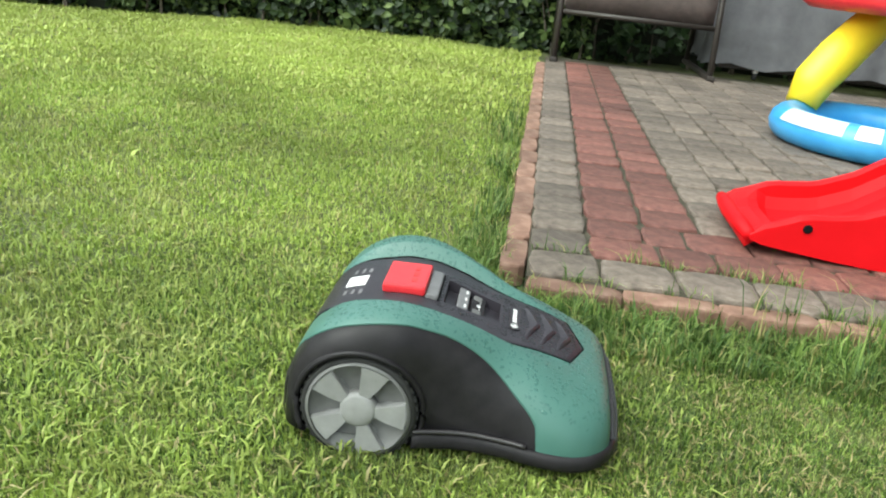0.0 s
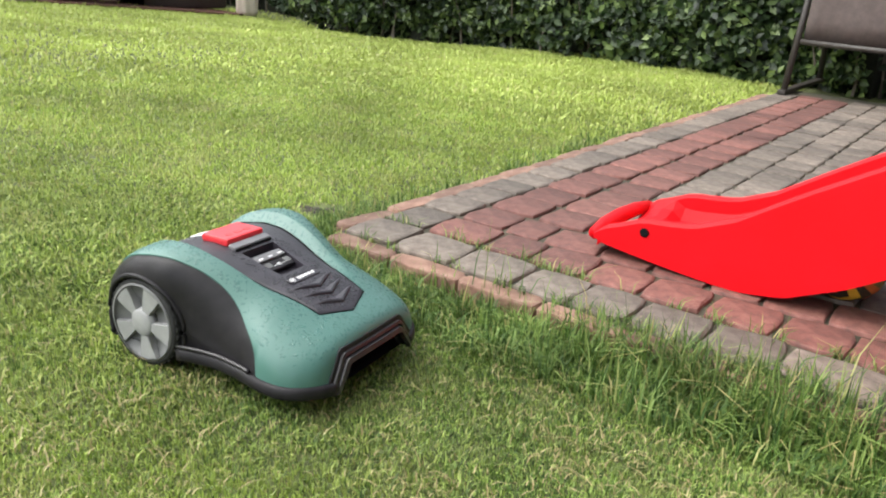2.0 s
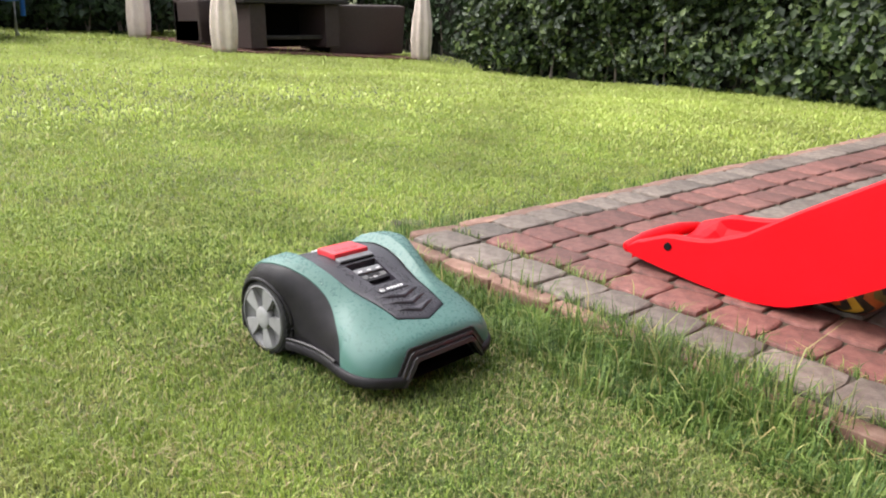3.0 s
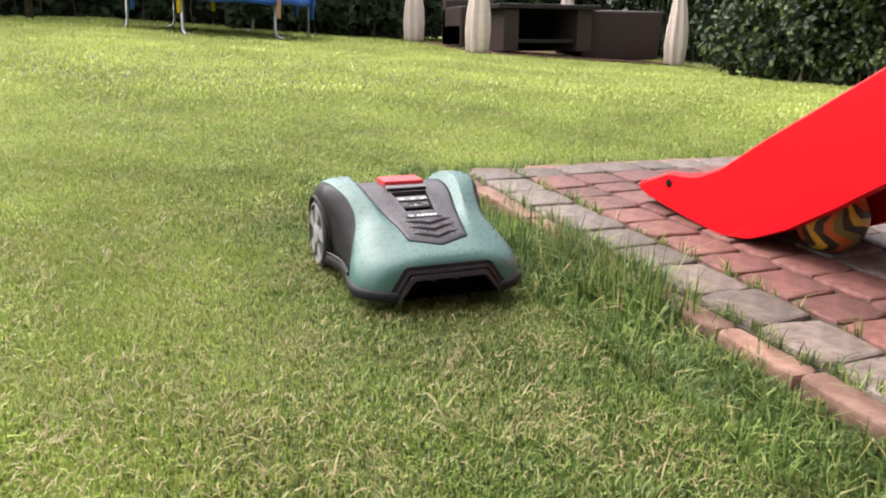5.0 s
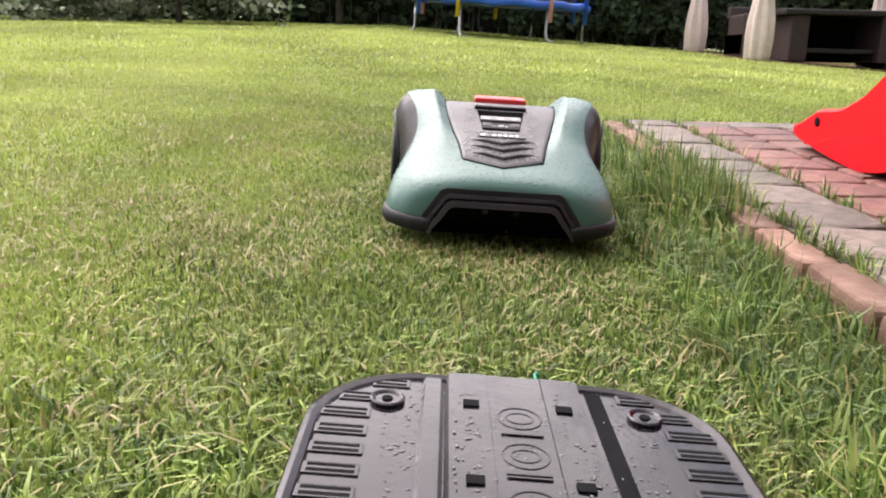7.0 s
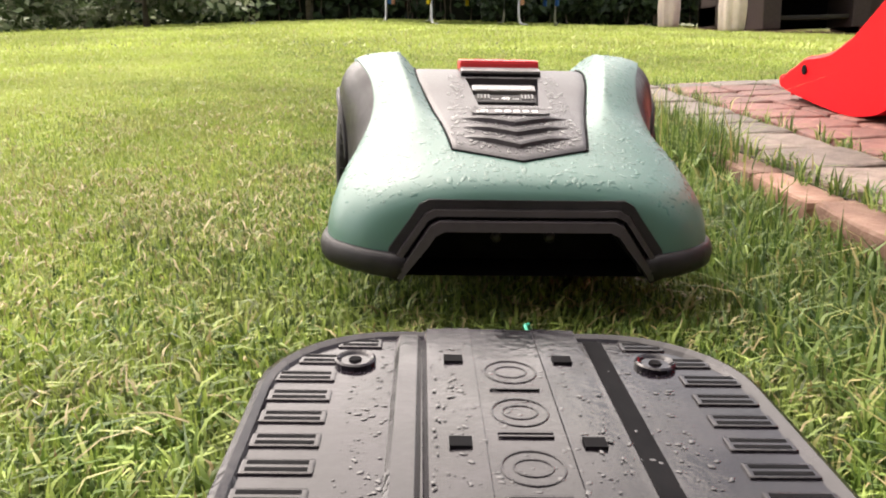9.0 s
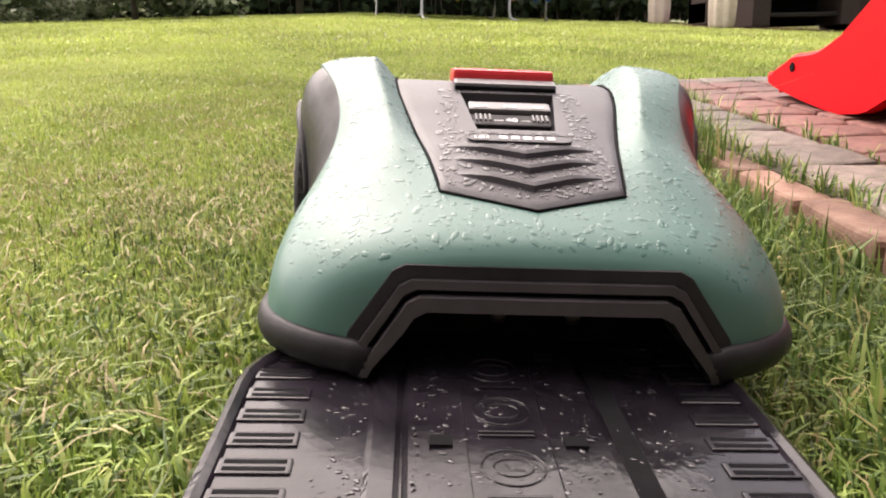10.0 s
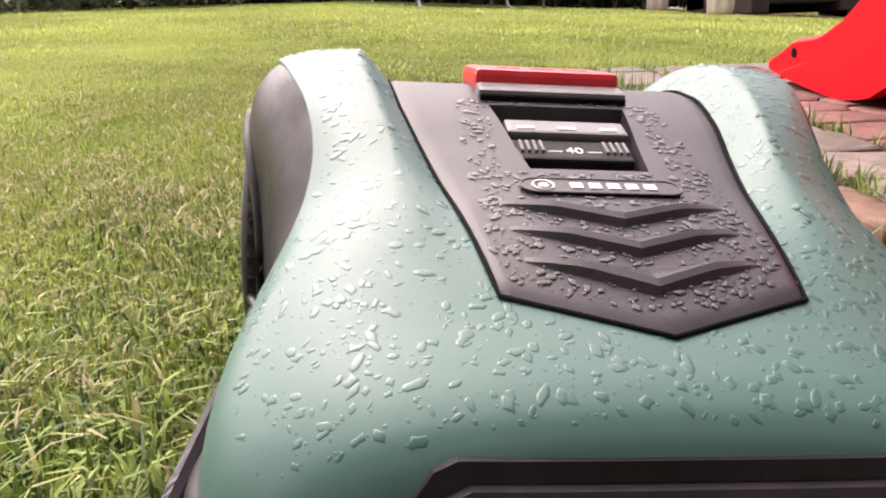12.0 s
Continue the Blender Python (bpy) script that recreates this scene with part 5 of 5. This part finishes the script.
            prism(bm, outl, 0.002, 0.0165, m_ @ pose(0, 0, 0, -90 * s))
            bmesh.ops.bevel(bm, geom=[e for e in bm.edges], offset=0.0018, segments=2, affect="EDGES")
            part("spoke", bm, M["wheel"], w)
        wheels.append(w)
    # rain
    rng = random.Random(21)
    ob = part("rain_water", drop_mesh(drops(4800, rng, ((-0.15, 0.235), (-0.165, 0.165)), 0.0005, 0.0025, 0.0)), M["wet_green"], shell, "rain drops", smooth=True)
    ob["kind"] = "stuff"
    ob = part("rain_water", drop_mesh(drops(2000, rng, ((-0.02, 0.19), (-0.062, 0.062)), 0.0004, 0.0017, 0.0026)), M["wet_grey"], panel, "rain drops", smooth=True)
    ob["kind"] = "stuff"
    return root, wheels


# ---------------------------------------------------------------- paving
SETT_SHAPES = {}


def sett_mesh(w, d, seed):
    """A tumbled sett: worn rounded edges and an uneven top."""
    key = (round(w, 3), round(d, 3), seed)
    if key in SETT_SHAPES:
        return SETT_SHAPES[key]
    rr = random.Random(seed * 7 + int(w * 1000) + int(d * 1731))
    j = lambda k: rr.uniform(-k, k)
    x, y = w / 2 - 0.0028, d / 2 - 0.0028
    corners = [(-x, -y), (x, -y), (x, y), (-x, y)]
    rings = [[(cx + j(.004), cy + j(.004), -0.05) for cx, cy in corners]]
    out, mid, top = [], [], []
    n = 3
    for k in range(4):
        a, b = corners[k], corners[(k + 1) % 4]
        for i in range(n):
            f = (i + 0.12) / n
            px, py = a[0] + (b[0] - a[0]) * f + j(.0028), a[1] + (b[1] - a[1]) * f + j(.0028)
            if i == 0:
                px, py = px * 0.962, py * 0.962
            out.append((px, py, -0.008 + j(.002)))
            mid.append((px * 0.975, py * 0.975, -0.002 + j(.001)))
            top.append((px * 0.90, py * 0.90, 0.0 + j(.0014)))
    verts, faces = [], []
    base = [(px, py, -0.05) for px, py, _ in out]
    for ring in (base, out, mid, top):
        verts += ring
    m = 4 * n
    for r in range(3):
        for k in range(m):
            faces.append((r * m + k, r * m + (k + 1) % m, (r + 1) * m + (k + 1) % m, (r + 1) * m + k))
    faces.append(tuple(3 * m + k for k in range(m)))
    SETT_SHAPES[key] = (verts, faces)
    return SETT_SHAPES[key]


def build_paving():
    rr = random.Random(12)
    bm = prism(bmesh.new(), [(0.0, 0.012), (4.6, 0.012), (4.6, 4.5), (0.0, 4.5)], -0.15, -0.010)
    bed = mesh_ob("patio", bm, M["joint"])
    tagged(bed, "block-paved patio of grey setts with a red border and terracotta edging", "patio", kind="structure")
    items = []  # x, y, w, d, colour
    PW = 0.152
    # border rows along the front edge, then up the side
    def run(x0, x1, y, d, colour, along_x=True, pitch=(0.13, 0.17)):
        p = x0
        while p < x1 - 0.03:
            w = min(rr.uniform(*pitch), x1 - p)
            if x1 - p - w < 0.07:
                w = x1 - p
            c = p + w / 2
            items.append((c, y, w, d, colour) if along_x else (y, c, d, w, colour))
            p += w
    run(0.0, 4.58, 0.095, 0.165, "grey", True, (0.13, 0.19))
    run(0.14, 4.58, 0.255, 0.152, "red", True, (0.13, 0.17))
    run(0.14, 4.58, 0.41, 0.152, "red", True, (0.11, 0.17))
    run(0.175, 4.2, 0.068, 0.135, "grey", False, (0.14, 0.18))
    run(0.49, 4.2, 0.213, 0.150, "red", False, (0.14, 0.17))
    run(0.49, 4.2, 0.366, 0.150, "red", False, (0.14, 0.17))
    x = 0.445
    while x < 4.45:
        w = rr.uniform(0.125, 0.155)
        run(0.49 + rr.uniform(-0.0, 0.0), 4.3, x + w / 2, w, "grey", False, (0.12, 0.21))
        x += w
    seen = [it for it in items]
    seen.sort(key=lambda it: math.hypot(it[0] - 0.75, (it[1] - 0.35) * 1.15))
    near, rest = seen[:285], seen[285:]
    for x, y, w, d, c in near:
        q = (round(w / 0.01) * 0.01, round(d / 0.01) * 0.01, rr.randrange(3))
        key = ("mesh", c) + q
        if key not in SETT_SHAPES:
            v, f = sett_mesh(*q)
            me = bpy.data.meshes.new("sett")
            me.from_pydata(v, [], f)
            me.materials.append(M["sett_" + c])
            SETT_SHAPES[key] = me
        ob = new("sett", SETT_SHAPES[key])
        ob.matrix_world = pose(x, y, rr.uniform(-0.003, 0.002), rr.uniform(-1, 1), rr.uniform(-1, 1), rr.uniform(-1.3, 1.3))
        ob.parent = bed
    for c in ("grey", "red"):
        V, Fc = [], []
        for x, y, w, d, cc in rest:
            if cc != c:
                continue
            v, f = sett_mesh(round(w / 0.01) * 0.01, round(d / 0.01) * 0.01, rr.randrange(3))
            m = pose(x, y, rr.uniform(-0.003, 0.002), rr.uniform(-1, 1), rr.uniform(-1, 1), rr.uniform(-1.3, 1.3))
            n = len(V)
            V += [tuple(m @ Vector(p)) for p in v]
            Fc += [tuple(n + i for i in q) for q in f]
        me = bpy.data.meshes.new("far_setts")
        me.from_pydata(V, [], Fc)
        me.materials.append(M["sett_%s_far" % c])
        ob = new("far_setts", me)
        ob.parent = bed
        ob["kind"] = "stuff"
    # terracotta edging laid on end
    me_cache = []
    for k in range(3):
        v, f = sett_mesh(0.206, 0.062, 40 + k)
        me = bpy.data.meshes.new("edging_brick")
        me.from_pydata(v, [], f)
        me.materials.append(M["edging"])
        me_cache.append(me)
    p = 0.02
    while p < 4.2:
        ob = new("edging_brick", me_cache[rr.randrange(3)])
        ob.matrix_world = pose(p + 0.1 - 0.02, -0.015 + rr.uniform(-.003, .003), -0.007 + rr.uniform(-.003, .002), rr.uniform(-2, 2), 0, rr.uniform(-1, 1))
        ob.parent = bed
        p += 0.1985
    p = 0.06
    while p < 4.0:
        ob = new("edging_brick", me_cache[rr.randrange(3)])
        ob.matrix_world = pose(-0.028 + rr.uniform(-.003, .003), p + 0.1, -0.007 + rr.uniform(-.003, .002), 0, rr.uniform(-2, 2), 90 + rr.uniform(-1, 1))
        ob.parent = bed
        p += 0.1985


build_dock()
MOWER, WHEELS = build_mower()
build_grass()
build_paving()


# ---------------------------------------------------------------- what moves
ROWS = [  # seconds, x, y, z, roll, pitch, yaw
    (0.0, -0.116, -0.497, -0.034, 0.6, 0.2, 1.0),
    (0.5, -0.012, -0.497, -0.032, 0.4, 0.2, 3.5),
    (1.0, 0.090, -0.497, -0.030, 0.2, 0.1, 6.0),
    (1.5, 0.188, -0.499, -0.029, 0.0, 0.1, 7.0),
    (2.0, 0.282, -0.503, -0.028, -0.3, 0.0, 6.5),
    (2.5, 0.375, -0.505, -0.028, -0.5, 0.0, 5.2),
    (3.1, 0.490, -0.492, -0.029, -0.3, 0.0, 4.5),
    (3.7, 0.606, -0.472, -0.030, 0.0, 0.0, 3.8),
    (4.3, 0.720, -0.455, -0.031, 0.2, 0.0, 3.2),
    (4.9, 0.828, -0.453, -0.034, 0.0, 0.0, 1.6),
    (5.5, 0.932, -0.453, -0.035, -0.6, 0.0, 0.4),
    (6.0, 1.040, -0.452, -0.033, -1.6, 0.1, 1.2),
    (6.5, 1.147, -0.452, -0.031, -2.3, 0.2, 1.2),
    (7.0, 1.240, -0.455, -0.033, -1.9, 0.6, -0.4),
    (7.6, 1.372, -0.454, -0.030, -2.0, 0.2, -0.4),
    (8.2, 1.502, -0.452, -0.023, -2.3, -0.5, 0.3),
    (8.8, 1.632, -0.449, -0.016, -2.6, -1.0, 0.9),
    (9.0, 1.673, -0.448, -0.0155, -2.7, -1.1, 1.0),
    (9.5, 1.777, -0.451, -0.016, -3.3, -1.2, 0.4),
    (10.0, 1.880, -0.451, -0.016, -3.6, -2.0, 0.7),
    (10.5, 1.981, -0.449, -0.016, -3.9, -2.6, 1.4),
    (11.0, 2.076, -0.442, -0.012, -4.4, -1.1, 4.2),
    (11.3, 2.086, -0.441, -0.012, -4.5, -0.9, 4.3),
    (12.0, 2.086, -0.441, -0.012, -4.5, -0.9, 4.2),
]


def motions():
    walk(MOWER, [(t, pose(x, y, z, roll, pitch, yaw)) for t, x, y, z, roll, pitch, yaw in ROWS])
    for s, w in zip((-1, 1), WHEELS):
        walk(w, [(t, pose(-0.093, s * 0.172, 0.075, 0, math.degrees((x - ROWS[0][1]) / 0.0775), 0)) for t, x, *_ in ROWS])


motions()
